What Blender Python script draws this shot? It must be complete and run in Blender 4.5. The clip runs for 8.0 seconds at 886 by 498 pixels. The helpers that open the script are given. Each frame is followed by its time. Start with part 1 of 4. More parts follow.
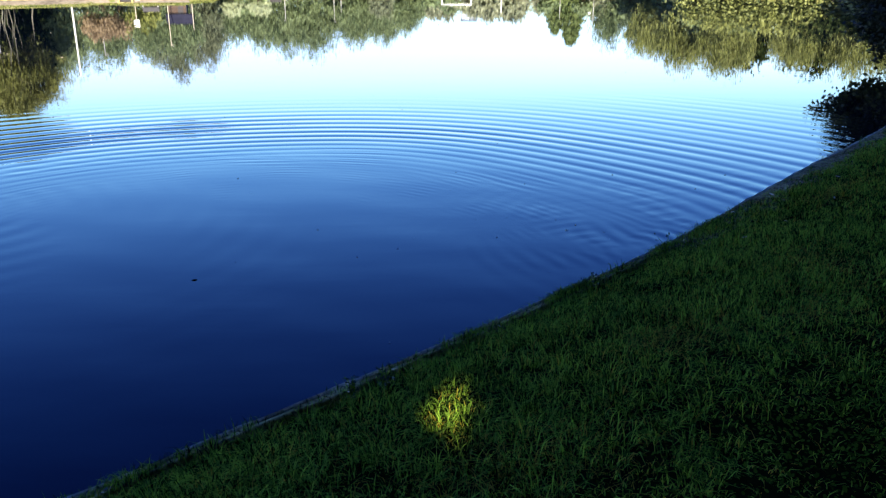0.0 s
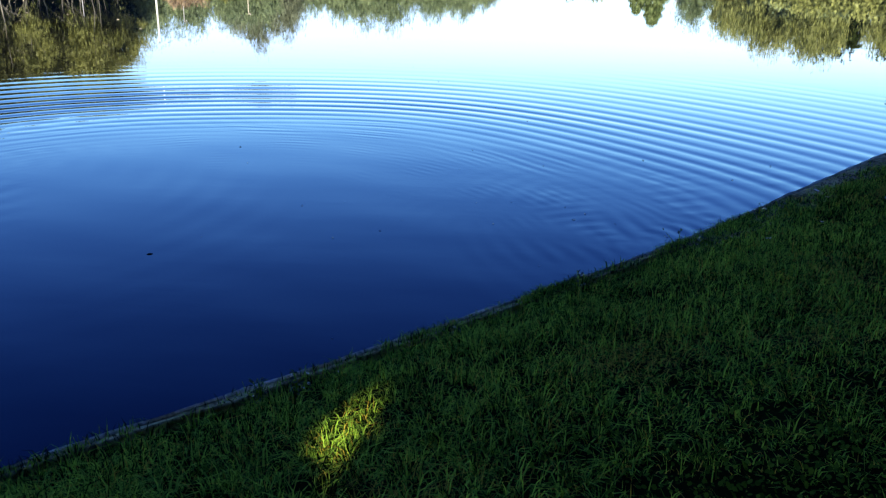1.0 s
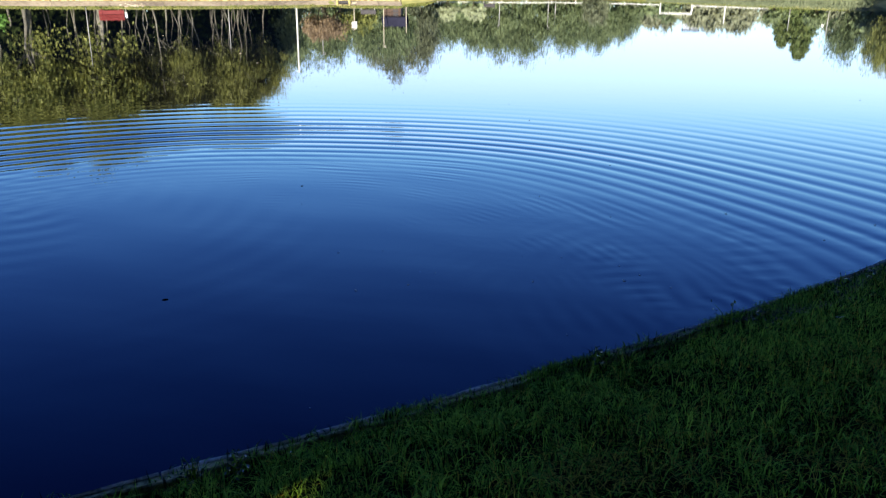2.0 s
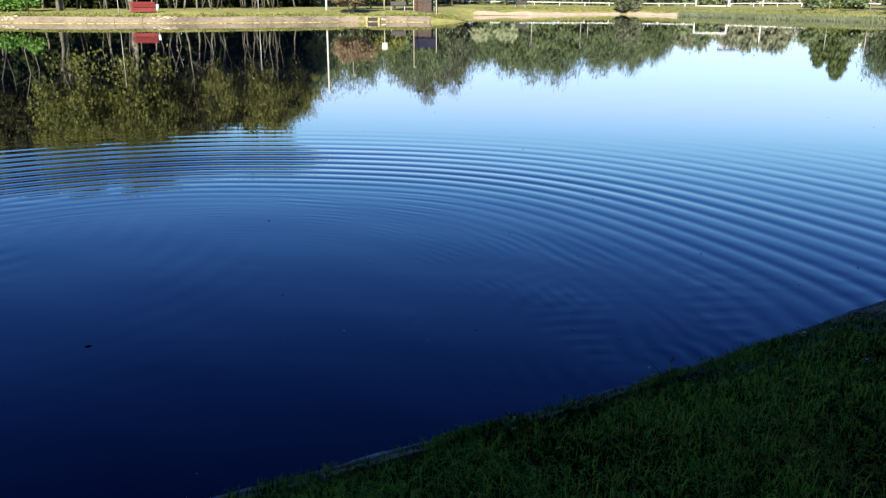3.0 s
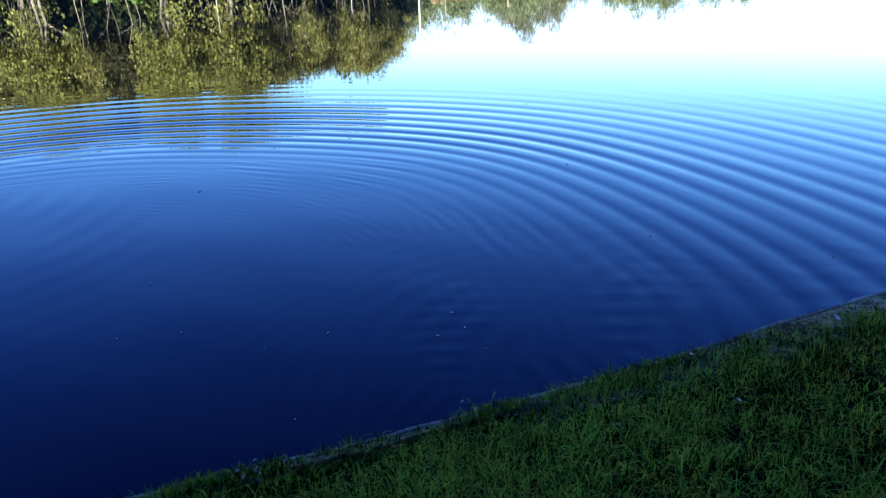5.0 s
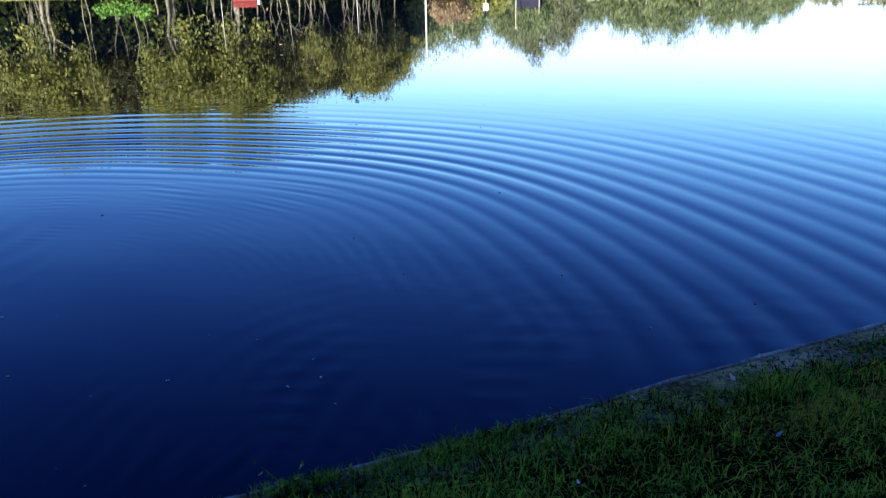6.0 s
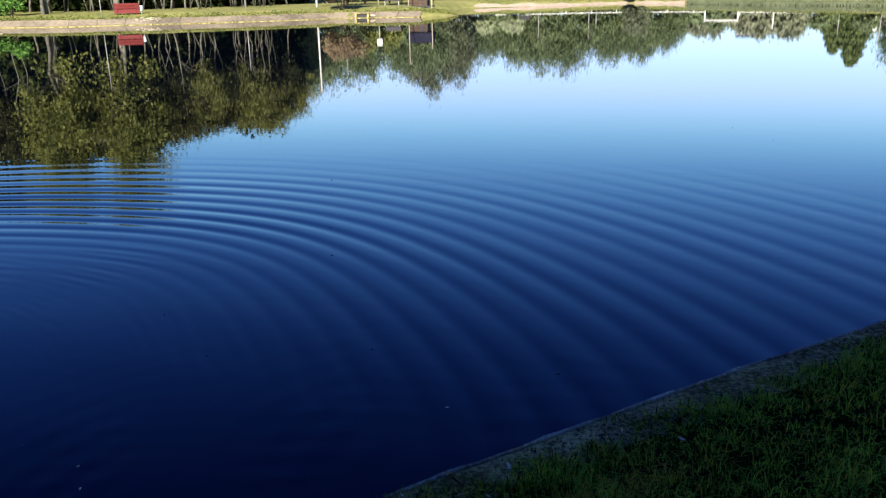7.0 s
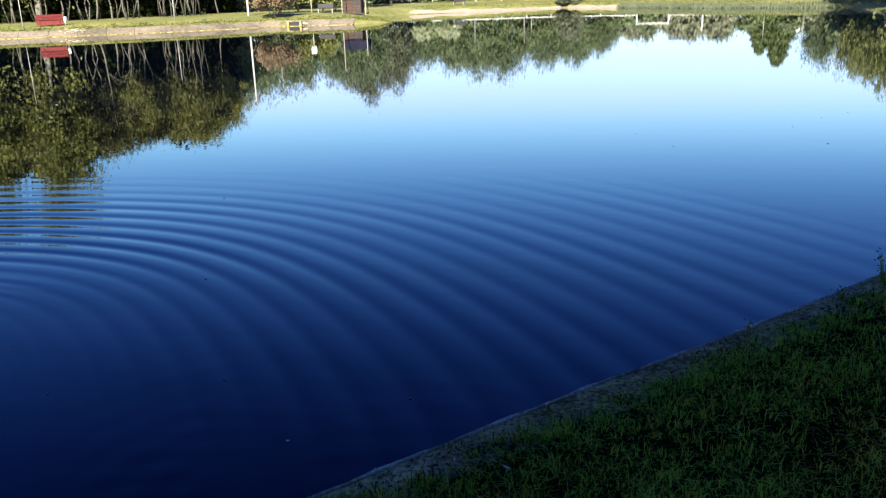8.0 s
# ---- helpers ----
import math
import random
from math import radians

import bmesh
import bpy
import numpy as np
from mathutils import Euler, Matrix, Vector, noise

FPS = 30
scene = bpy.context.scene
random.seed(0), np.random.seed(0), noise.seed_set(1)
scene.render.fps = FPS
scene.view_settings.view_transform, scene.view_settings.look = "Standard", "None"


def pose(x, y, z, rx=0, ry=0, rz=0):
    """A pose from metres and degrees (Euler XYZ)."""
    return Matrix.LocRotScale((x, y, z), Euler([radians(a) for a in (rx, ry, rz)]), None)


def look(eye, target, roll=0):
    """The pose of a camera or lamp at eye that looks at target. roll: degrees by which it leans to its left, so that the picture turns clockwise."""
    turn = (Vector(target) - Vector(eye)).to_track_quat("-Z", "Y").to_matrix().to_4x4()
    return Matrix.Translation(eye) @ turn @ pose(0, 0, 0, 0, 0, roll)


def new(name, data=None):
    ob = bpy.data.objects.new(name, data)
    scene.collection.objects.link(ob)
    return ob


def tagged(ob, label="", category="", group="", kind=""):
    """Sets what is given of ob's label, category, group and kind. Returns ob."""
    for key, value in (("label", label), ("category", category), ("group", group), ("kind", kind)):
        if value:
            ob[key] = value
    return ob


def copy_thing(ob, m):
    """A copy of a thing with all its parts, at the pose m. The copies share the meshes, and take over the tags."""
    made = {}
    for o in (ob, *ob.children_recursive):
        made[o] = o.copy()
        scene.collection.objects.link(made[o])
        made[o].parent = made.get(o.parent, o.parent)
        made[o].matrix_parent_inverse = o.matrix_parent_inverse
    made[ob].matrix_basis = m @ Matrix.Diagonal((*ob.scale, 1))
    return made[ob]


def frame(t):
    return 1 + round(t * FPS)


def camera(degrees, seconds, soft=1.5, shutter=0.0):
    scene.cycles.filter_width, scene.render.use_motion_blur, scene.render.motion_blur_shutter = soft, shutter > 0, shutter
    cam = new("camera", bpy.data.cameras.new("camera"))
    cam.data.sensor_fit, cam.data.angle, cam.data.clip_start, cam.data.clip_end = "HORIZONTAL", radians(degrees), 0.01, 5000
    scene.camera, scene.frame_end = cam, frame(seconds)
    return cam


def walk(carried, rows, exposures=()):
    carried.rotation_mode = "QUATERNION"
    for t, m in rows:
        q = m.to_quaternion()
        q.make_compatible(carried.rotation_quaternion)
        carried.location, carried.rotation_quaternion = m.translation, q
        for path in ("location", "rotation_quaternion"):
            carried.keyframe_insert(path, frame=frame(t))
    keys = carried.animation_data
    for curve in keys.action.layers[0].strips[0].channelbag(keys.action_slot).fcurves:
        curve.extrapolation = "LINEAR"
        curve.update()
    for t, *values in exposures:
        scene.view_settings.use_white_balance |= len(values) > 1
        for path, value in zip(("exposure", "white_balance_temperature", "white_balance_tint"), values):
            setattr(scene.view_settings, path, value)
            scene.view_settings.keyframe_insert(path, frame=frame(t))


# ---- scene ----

EXPOSURE, TINT = 2.46, 10

def aim(x, y, z, yaw, pitch, roll):
    """A camera pose from a place and degrees: yaw to the left of +y, pitch up, roll as look()."""
    a, b = radians(yaw), radians(pitch)
    way = Vector((-math.sin(a) * math.cos(b), math.cos(a) * math.cos(b), math.sin(b)))
    return look((x, y, z), Vector((x, y, z)) + way, roll)


cam = camera(56.79, 8.0, soft=1.3)
walk(cam, [
    (0, aim(0.050, -0.016, 2.073, -0.07, -18.73, 0.14)),
    (0.5, aim(0.395, 0.283, 1.999, 1.35, -19.44, 0.78)),
    (1, aim(0.646, 0.604, 1.933, 5.09, -20.33, 1.40)),
    (1.5, aim(0.913, 0.891, 1.942, 9.24, -20.71, 0.63)),
    (2.0, aim(1.233, 1.166, 1.971, 14.68, -18.38, 0.68)),
    (2.2, aim(1.325, 1.269, 1.975, 15.15, -18.29, 1.00)),
    (3.3, aim(1.946, 1.751, 2.088, 17.74, -16.87, 0.27)),
    (3.5, aim(2.073, 1.858, 2.079, 17.85, -17.08, 0.47)),
    (4.0, aim(2.390, 2.177, 2.082, 19.30, -21.36, 0.10)),
    (4.5, aim(2.645, 2.573, 2.092, 23.69, -22.09, -1.03)),
    (4.7, aim(2.743, 2.704, 2.117, 24.52, -21.75, -1.82)),
    (5.8, aim(3.304, 3.500, 2.028, 26.45, -19.65, -0.87)),
    (6.0, aim(3.402, 3.685, 2.010, 26.02, -19.63, -1.10)),
    (6.5, aim(3.633, 4.097, 2.099, 21.92, -19.72, -0.76)),
    (7, aim(3.931, 4.167, 2.210, 19.29, -17.62, -1.08)),
    (7.5, aim(4.213, 4.252, 2.275, 18.01, -16.83, -1.71)),
    (8, aim(4.469, 4.471, 2.271, 15.46, -17.34, -1.72)),
], exposures=[(t, EXPOSURE + e, white, TINT) for t, e, white in (
    (0.0, -0.25, 6500), (0.5, -0.15, 6500), (1.0, -0.15, 6500), (1.5, -0.05, 6500), (2.0, -0.58, 6500), (3.3, -0.88, 6500), (3.6, -0.80, 6500), (3.95, 0.0, 6500), (4.3, 0.32, 6500), (4.7, 0.39, 6500),
    (5.8, -0.1, 6500), (6.5, -0.1, 6500), (7.0, -0.92, 6500), (7.5, -1.0, 6500), (8.0, -0.70, 6500))])

# ---- light ----
SUN_WAY = Vector((0.17, -0.98, 0.0)).normalized()
SUN_UP = radians(27)
world = bpy.data.worlds.new("world")
scene.world = world
world.use_nodes = True
wn = world.node_tree
sky = wn.nodes.new("ShaderNodeTexSky")
sky.sky_type = "NISHITA"
sky.sun_disc = False
sky.sun_elevation = SUN_UP
sky.sun_rotation = math.atan2(SUN_WAY.x, SUN_WAY.y)
sky.air_density, sky.dust_density, sky.ozone_density = 1.0, 0.8, 3.0
# the sky's colour, deepened away from the horizon and evened out next to it
split, join = wn.nodes.new("ShaderNodeSeparateColor"), wn.nodes.new("ShaderNodeCombineColor")
wn.links.new(sky.outputs["Color"], split.inputs["Color"])
for channel, power, gain, most in (("Red", 3.1, 0.0065, 0.40), ("Green", 2.65, 0.0068, 0.57), ("Blue", 1.65, 0.0306, 0.9)):
    limit = wn.nodes.new("ShaderNodeMath")
    limit.operation = "SMOOTH_MIN"
    limit.inputs[1].default_value, limit.inputs[2].default_value = most, 0.28
    deepen, scale = wn.nodes.new("ShaderNodeMath"), wn.nodes.new("ShaderNodeMath")
    deepen.operation, scale.operation = "POWER", "MULTIPLY"
    wn.links.new(split.outputs[channel], deepen.inputs[0])
    deepen.inputs[1].default_value, scale.inputs[1].default_value = power, gain
    wn.links.new(deepen.outputs[0], scale.inputs[0])
    wn.links.new(scale.outputs[0], limit.inputs[0])
    wn.links.new(limit.outputs[0], join.inputs[channel])
wn.links.new(join.outputs["Color"], wn.nodes["Background"].inputs["Color"])
wn.nodes["Background"].inputs["Strength"].default_value = 1.0
sun_data = bpy.data.lights.new("sun", "SUN")
sun_data.energy, sun_data.angle, sun_data.color = 4.9, radians(0.5), (1.0, 0.93, 0.80)
sun = new("sun", sun_data)
toward = SUN_WAY * math.cos(SUN_UP) + Vector((0, 0, math.sin(SUN_UP)))
sun.matrix_world = look(toward * 60, (0, 0, 0))

# ---- materials ----


def material(name, low, high, rough=0.8, grain=8.0, blotch=0.6, bump=0.0, metal=0.0, spec=0.3, through_light=0.0, island=0.0, by_object=0.0, contrast=1.0):
    """A procedural surface: two colours mixed by fine grain, wide blotches and, if asked, by loose piece or by object."""
    m = bpy.data.materials.new(name)
    m.use_nodes = True
    t = m.node_tree
    n, ln = t.nodes, t.links
    b = n["Principled BSDF"]
    b.inputs["Roughness"].default_value, b.inputs["Metallic"].default_value = rough, metal
    b.inputs["Specular IOR Level"].default_value = spec
    co = n.new("ShaderNodeTexCoord")
    fine, wide = n.new("ShaderNodeTexNoise"), n.new("ShaderNodeTexNoise")
    for q, scale, detail in ((fine, grain, 6.0), (wide, blotch, 3.0)):
        q.inputs["Scale"].default_value, q.inputs["Detail"].default_value = scale, detail
        ln.new(co.outputs["Object"], q.inputs["Vector"])
    add = n.new("ShaderNodeMath")
    add.operation = "MULTIPLY_ADD"
    ln.new(wide.outputs["Fac"], add.inputs[0])
    add.inputs[1].default_value = 0.9
    ln.new(fine.outputs["Fac"], add.inputs[2])
    off = n.new("ShaderNodeMath")
    off.operation = "ADD"
    ln.new(add.outputs[0], off.inputs[0])
    off.inputs[1].default_value = -0.45
    last = off.outputs[0]
    for source, output, amount in (("ShaderNodeNewGeometry", "Random Per Island", island), ("ShaderNodeObjectInfo", "Random", by_object)):
        if amount:
            g = n.new(source)
            more = n.new("ShaderNodeMath")
            more.operation = "MULTIPLY_ADD"
            ln.new(g.outputs[output], more.inputs[0])
            more.inputs[1].default_value = amount
            ln.new(last, more.inputs[2])
            down = n.new("ShaderNodeMath")
            down.operation = "SUBTRACT"
            ln.new(more.outputs[0], down.inputs[0])
            down.inputs[1].default_value = amount / 2
            last = down.outputs[0]
    if contrast != 1.0:
        gain = n.new("ShaderNodeMath")
        gain.operation = "MULTIPLY_ADD"
        ln.new(last, gain.inputs[0])
        gain.inputs[1].default_value, gain.inputs[2].default_value = contrast, 0.5 - 0.5 * contrast
        last = gain.outputs[0]
    mix = n.new("ShaderNodeMix")
    mix.data_type = "RGBA"
    mix.clamp_factor = True
    ln.new(last, mix.inputs["Factor"])
    mix.inputs["A"].default_value, mix.inputs["B"].default_value = (*low, 1), (*high, 1)
    ln.new(mix.outputs["Result"], b.inputs["Base Color"])
    if bump:
        bp = n.new("ShaderNodeBump")
        bp.inputs["Strength"].default_value, bp.inputs["Distance"].default_value = 0.8, bump
        ln.new(fine.outputs["Fac"], bp.inputs["Height"])
        ln.new(bp.outputs["Normal"], b.inputs["Normal"])
    if through_light:
        tr, sh = n.new("ShaderNodeBsdfTranslucent"), n.new("ShaderNodeMixShader")
        ln.new(mix.outputs["Result"], tr.inputs["Color"])
        sh.inputs[0].default_value = through_light
        ln.new(b.outputs[0], sh.inputs[1])
        ln.new(tr.outputs[0], sh.inputs[2])
        ln.new(sh.outputs[0], n["Material Output"].inputs["Surface"])
    return m


GRASS = material("grass_blade", (0.005, 0.013, 0.002), (0.29, 0.48, 0.046), 0.6, 3.0, 1.3, spec=0.0, through_light=0.2, island=1.5, contrast=1.8)
DRY = material("dry_grass", (0.24, 0.165, 0.020), (0.78, 0.58, 0.065), 0.9, 4.0, 1.0, spec=0.0, island=0.8, through_light=0.2)
CLOVER = material("clover_leaf", (0.014, 0.030, 0.003), (0.075, 0.140, 0.014), 0.8, 6.0, 1.0, spec=0.0, island=0.8, through_light=0.25)
# soil taken near black: the shade between grass blades is in its colour
SOIL = material("shade_dark_soil", (0.004, 0.007, 0.001), (0.014, 0.019, 0.005), 1.0, 14.0, 0.8, bump=0.02, spec=0.0)
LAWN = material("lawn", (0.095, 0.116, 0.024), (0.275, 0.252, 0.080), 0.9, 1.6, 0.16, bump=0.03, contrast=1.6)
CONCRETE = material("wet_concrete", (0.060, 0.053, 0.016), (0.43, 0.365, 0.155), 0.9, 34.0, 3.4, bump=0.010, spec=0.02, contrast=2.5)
EDGE = material("kerb_concrete", (0.22, 0.185, 0.10), (0.80, 0.70, 0.43), 0.8, 40.0, 2.5, bump=0.004, spec=0.04, contrast=2.0)
SLAB = material("pink_concrete", (0.10, 0.080, 0.056), (0.265, 0.215, 0.148), 0.9, 4.0, 0.5, bump=0.01, by_object=0.35, contrast=1.7)
SAND = material("pale_earth", (0.25, 0.19, 0.135), (0.43, 0.345, 0.25), 0.9, 1.5, 0.2, bump=0.03, contrast=1.4)
RUBBLE = material("pale_stone", (0.12, 0.098, 0.068), (0.38, 0.325, 0.23), 0.85, 2.5, 0.6, bump=0.02, island=1.0)
BARK = material("pale_bark", (0.022, 0.020, 0.016), (0.17, 0.158, 0.125), 0.85, 5.0, 0.9, bump=0.02, by_object=0.6, contrast=1.5)
DARKBARK = material("dark_bark", (0.035, 0.026, 0.018), (0.11, 0.085, 0.06), 0.9, 6.0, 1.0, bump=0.02)
OLIVE = material("olive_leaf", (0.014, 0.017, 0.005), (0.185, 0.195, 0.056), 0.6, 0.9, 0.45, through_light=0.22, island=0.4, by_object=0.9, contrast=1.8)
LIME = material("lime_leaf", (0.065, 0.085, 0.022), (0.30, 0.31, 0.080), 0.6, 0.9, 0.3, through_light=0.4, island=0.6, contrast=1.2)
WILLOW = material("willow_leaf", (0.035, 0.050, 0.014), (0.29, 0.305, 0.088), 0.6, 0.9, 0.3, through_light=0.35, island=0.6)
GREEN = material("green_leaf", (0.045, 0.072, 0.034), (0.225, 0.275, 0.130), 0.6, 0.9, 0.25, through_light=0.3, island=0.6, by_object=0.3)
FRESH = material("fresh_leaf", (0.05, 0.13, 0.018), (0.14, 0.27, 0.05), 0.6, 1.2, 0.3, through_light=0.35, island=0.6)
ASH = material("ash_leaf", (0.055, 0.070, 0.038), (0.215, 0.235, 0.140), 0.65, 0.9, 0.3, through_light=0.3, island=0.6)
# leaf colour paled to grey: distance haze is painted into it
HAZED = material("hazed_leaf", (0.12, 0.14, 0.085), (0.30, 0.31, 0.20), 0.65, 0.9, 0.3, through_light=0.3, island=0.6)
CLIPPED = material("clipped_leaf", (0.20, 0.23, 0.13), (0.44, 0.48, 0.30), 0.65, 0.9, 0.3, through_light=0.2, island=0.5)
RUST = material("rust_leaf", (0.10, 0.070, 0.040), (0.33, 0.245, 0.145), 0.65, 1.2, 0.4, through_light=0.3, island=0.6)
# near-black leaf colour that holds the shade inside the wood and under trees
SHADE_LEAF = material("shade_leaf", (0.006, 0.010, 0.004), (0.026, 0.035, 0.011), 1.0, 0.9, 0.3, island=0.5, spec=0.0)
BUSHLEAF = material("bush_leaf", (0.020, 0.042, 0.016), (0.07, 0.10, 0.035), 0.4, 3.0, 0.8, spec=0.45, through_light=0.2, island=0.7)
NEEDLE = material("needle", (0.045, 0.075, 0.022), (0.15, 0.18, 0.058), 0.7, 1.2, 0.3, through_light=0.15, island=0.6)
REED = material("reed", (0.055, 0.075, 0.035), (0.155, 0.172, 0.095), 0.8, 1.5, 0.3, through_light=0.25, island=0.6)
TUFT = material("sunlit_grass", (0.055, 0.080, 0.014), (0.19, 0.19, 0.050), 0.85, 1.5, 0.3, through_light=0.2, island=0.8)
LITTER = material("crumbs", (0.040, 0.036, 0.018), (0.32, 0.27, 0.15), 0.95, 9.0, 2.0, island=1.6, spec=0.05)
RED = material("red_paint", (0.11, 0.014, 0.013), (0.17, 0.026, 0.023), 0.5, 3.0, 0.5)
WHITE = material("white_paint", (0.68, 0.67, 0.64), (0.82, 0.81, 0.78), 0.5, 4.0, 0.6)
STEEL = material("grey_steel", (0.20, 0.20, 0.19), (0.36, 0.35, 0.33), 0.5, 6.0, 0.7, metal=0.4)
PALEPOLE = material("pale_pole", (0.36, 0.35, 0.32), (0.55, 0.54, 0.50), 0.6, 5.0, 0.7)
TANPOLE = material("tan_pole", (0.26, 0.23, 0.17), (0.44, 0.39, 0.31), 0.7, 5.0, 0.7)
TIMBER = material("brown_timber", (0.032, 0.020, 0.014), (0.085, 0.052, 0.036), 0.8, 6.0, 0.7, bump=0.01, by_object=0.4)
DARK = material("dark_timber", (0.015, 0.013, 0.014), (0.045, 0.040, 0.042), 0.7, 5.0, 0.7)
ROOF = material("blue_grey_roof", (0.010, 0.010, 0.018), (0.024, 0.024, 0.040), 0.8, 4.0, 0.6, spec=0.1)
# pale blue wall colour with the distance haze put into it
HAZE = material("hazed_wall", (0.30, 0.33, 0.40), (0.42, 0.45, 0.52), 0.9, 0.2, 0.05)
FEATHER = material("feather", (0.46, 0.42, 0.31), (0.78, 0.72, 0.55), 0.8, 30.0, 4.0, spec=0.03)
DEBRIS = material("wet_leaf", (0.012, 0.012, 0.010), (0.045, 0.040, 0.028), 0.5, 20.0, 4.0)


def water_material():
    m = bpy.data.materials.new("pond_water")
    m.use_nodes = True
    n, ln = m.node_tree.nodes, m.node_tree.links
    b = n["Principled BSDF"]
    b.inputs["Base Color"].default_value = (0.0005, 0.0016, 0.0048, 1)
    b.inputs["Roughness"].default_value = 0.002
    b.inputs["IOR"].default_value = 1.333
    b.inputs["Specular IOR Level"].default_value = 0.32
    co, ns, bp = n.new("ShaderNodeTexCoord"), n.new("ShaderNodeTexNoise"), n.new("ShaderNodeBump")
    mp = n.new("ShaderNodeMapping")
    mp.inputs["Scale"].default_value = (0.6, 1.6, 1.0)
    ln.new(co.outputs["Object"], mp.inputs["Vector"])
    ln.new(mp.outputs["Vector"], ns.inputs["Vector"])
    ns.inputs["Scale"].default_value, ns.inputs["Detail"].default_value = 1.1, 2.0
    bp.inputs["Strength"].default_value, bp.inputs["Distance"].default_value = 1.0, 0.0004
    ln.new(ns.outputs["Fac"], bp.inputs["Height"])
    turned, small, fine = n.new("ShaderNodeMapping"), n.new("ShaderNodeTexNoise"), n.new("ShaderNodeBump")
    turned.inputs["Scale"].default_value, turned.inputs["Rotation"].default_value = (1.6, 7.0, 1.0), (0, 0, 0.5)
    ln.new(co.outputs["Object"], turned.inputs["Vector"])
    ln.new(turned.outputs["Vector"], small.inputs["Vector"])
    small.inputs["Scale"].default_value, small.inputs["Detail"].default_value = 1.0, 2.0
    fine.inputs["Strength"].default_value, fine.inputs["Distance"].default_value = 1.0, 0.0003
    ln.new(small.outputs["Fac"], fine.inputs["Height"])
    ln.new(bp.outputs["Normal"], fine.inputs["Normal"])
    ln.new(fine.outputs["Normal"], b.inputs["Normal"])
    return m


WATER = water_material()

# ---- mesh helpers ----
rng = np.random.default_rng(7)


def mesh_of(name, verts, faces, mat, smooth=False):
    """A mesh from an array of places and an array (or list) of faces."""
    me = bpy.data.meshes.new(name)
    if isinstance(faces, np.ndarray):
        k = faces.shape[1]
        me.vertices.add(len(verts))
        me.vertices.foreach_set("co", np.asarray(verts, np.float32).ravel())
        me.loops.add(faces.size)
        me.loops.foreach_set("vertex_index", faces.astype(np.int32).ravel())
        me.polygons.add(len(faces))
        me.polygons.foreach_set("loop_start", np.arange(0, faces.size, k, dtype=np.int32))
        me.update(calc_edges=True)
    else:
        me.from_pydata([tuple(v) for v in verts], [], faces)
        me.update()
    me.materials.append(mat)
    if smooth:
        me.polygons.foreach_set("use_smooth", np.ones(len(me.polygons), bool))
    return me


def bm_mesh(name, bm, mat, smooth=False):
    me = bpy.data.meshes.new(name)
    bmesh.ops.recalc_face_normals(bm, faces=bm.faces)
    bm.to_mesh(me)
    bm.free()
    me.materials.append(mat)
    for p in me.polygons:
        p.use_smooth = smooth
    return me


def part(name, me, parent, label=""):
    """Links a mesh as one part under a thing or a part."""
    ob = new(name, me)
    ob.parent = parent
    return tagged(ob, label) if label else ob


def thing(name, at, turn, label, category, group="", kind=""):
    ob = new(name)
    ob.matrix_basis = pose(*at, 0, 0, turn)
    return tagged(ob, label, category, group, kind)


def box(bm, size, at=(0, 0, 0), turn=(0, 0, 0), bevel=0.0):
    """Adds a bevelled box, centred at a place, to bm."""
    r = bmesh.ops.create_cube(bm, size=1.0, matrix=pose(*at, *turn) @ Matrix.Diagonal((*size, 1)))
    if bevel:
        edges = list({e for v in r["verts"] for e in v.link_edges})
        bmesh.ops.bevel(bm, geom=edges, offset=bevel, segments=2, affect="EDGES", profile=0.5)


def boxes(name, mat, *rows, bevel=0.01):
    bm = bmesh.new()
    for row in rows:
        box(bm, *row, bevel=bevel)
    return bm_mesh(name, bm, mat)


def tube(path, radii, sides=7):
    """Verts and quads of a tapered tube along a path."""
    path, verts, faces = [Vector(p) for p in path], [], []
    for i, (p, r) in enumerate(zip(path, radii)):
        way = (path[min(i + 1, len(path) - 1)] - path[max(i - 1, 0)]).normalized()
        side = way.orthogonal().normalized()
        other = way.cross(side)
        verts += [p + r * (math.cos(a) * side + math.sin(a) * other) for a in np.linspace(0, 2 * math.pi, sides, endpoint=False)]
    for i in range(len(path) - 1):
        for j in range(sides):
            a, b = i * sides + j, i * sides + (j + 1) % sides
            faces.append((a, b, b + sides, a + sides))
    faces.append(tuple(range(sides))[::-1])
    faces.append(tuple(range(len(verts) - sides, len(verts))))
    return verts, faces


def tubes(name, mat, *specs, sides=7):
    verts, faces = [], []
    for path, radii in specs:
        v, f = tube(path, radii, sides)
        faces += [tuple(i + len(verts) for i in q) for q in f]
        verts += v
    return mesh_of(name, verts, faces, mat, smooth=True)


def leaves(name, centres, size, mat, droop=0.0, long=1.9):
    """A crown: one bent leaf of four corners at each centre, turned at random."""
    n = len(centres)
    a = rng.normal(size=(n, 3))
    a[:, 2] = a[:, 2] * 0.6 - droop
    a /= np.linalg.norm(a, axis=1)[:, None]
    b = np.cross(a, rng.normal(size=(n, 3)))
    b /= np.linalg.norm(b, axis=1)[:, None]
    s = size * rng.uniform(0.6, 1.3, n)[:, None]
    verts = np.stack([centres - a * s * long / 2, centres + b * s / 2, centres + a * s * long / 2, centres - b * s / 2], 1).reshape(-1, 3)
    return mesh_of(name, verts, np.arange(4 * n).reshape(n, 4), mat)


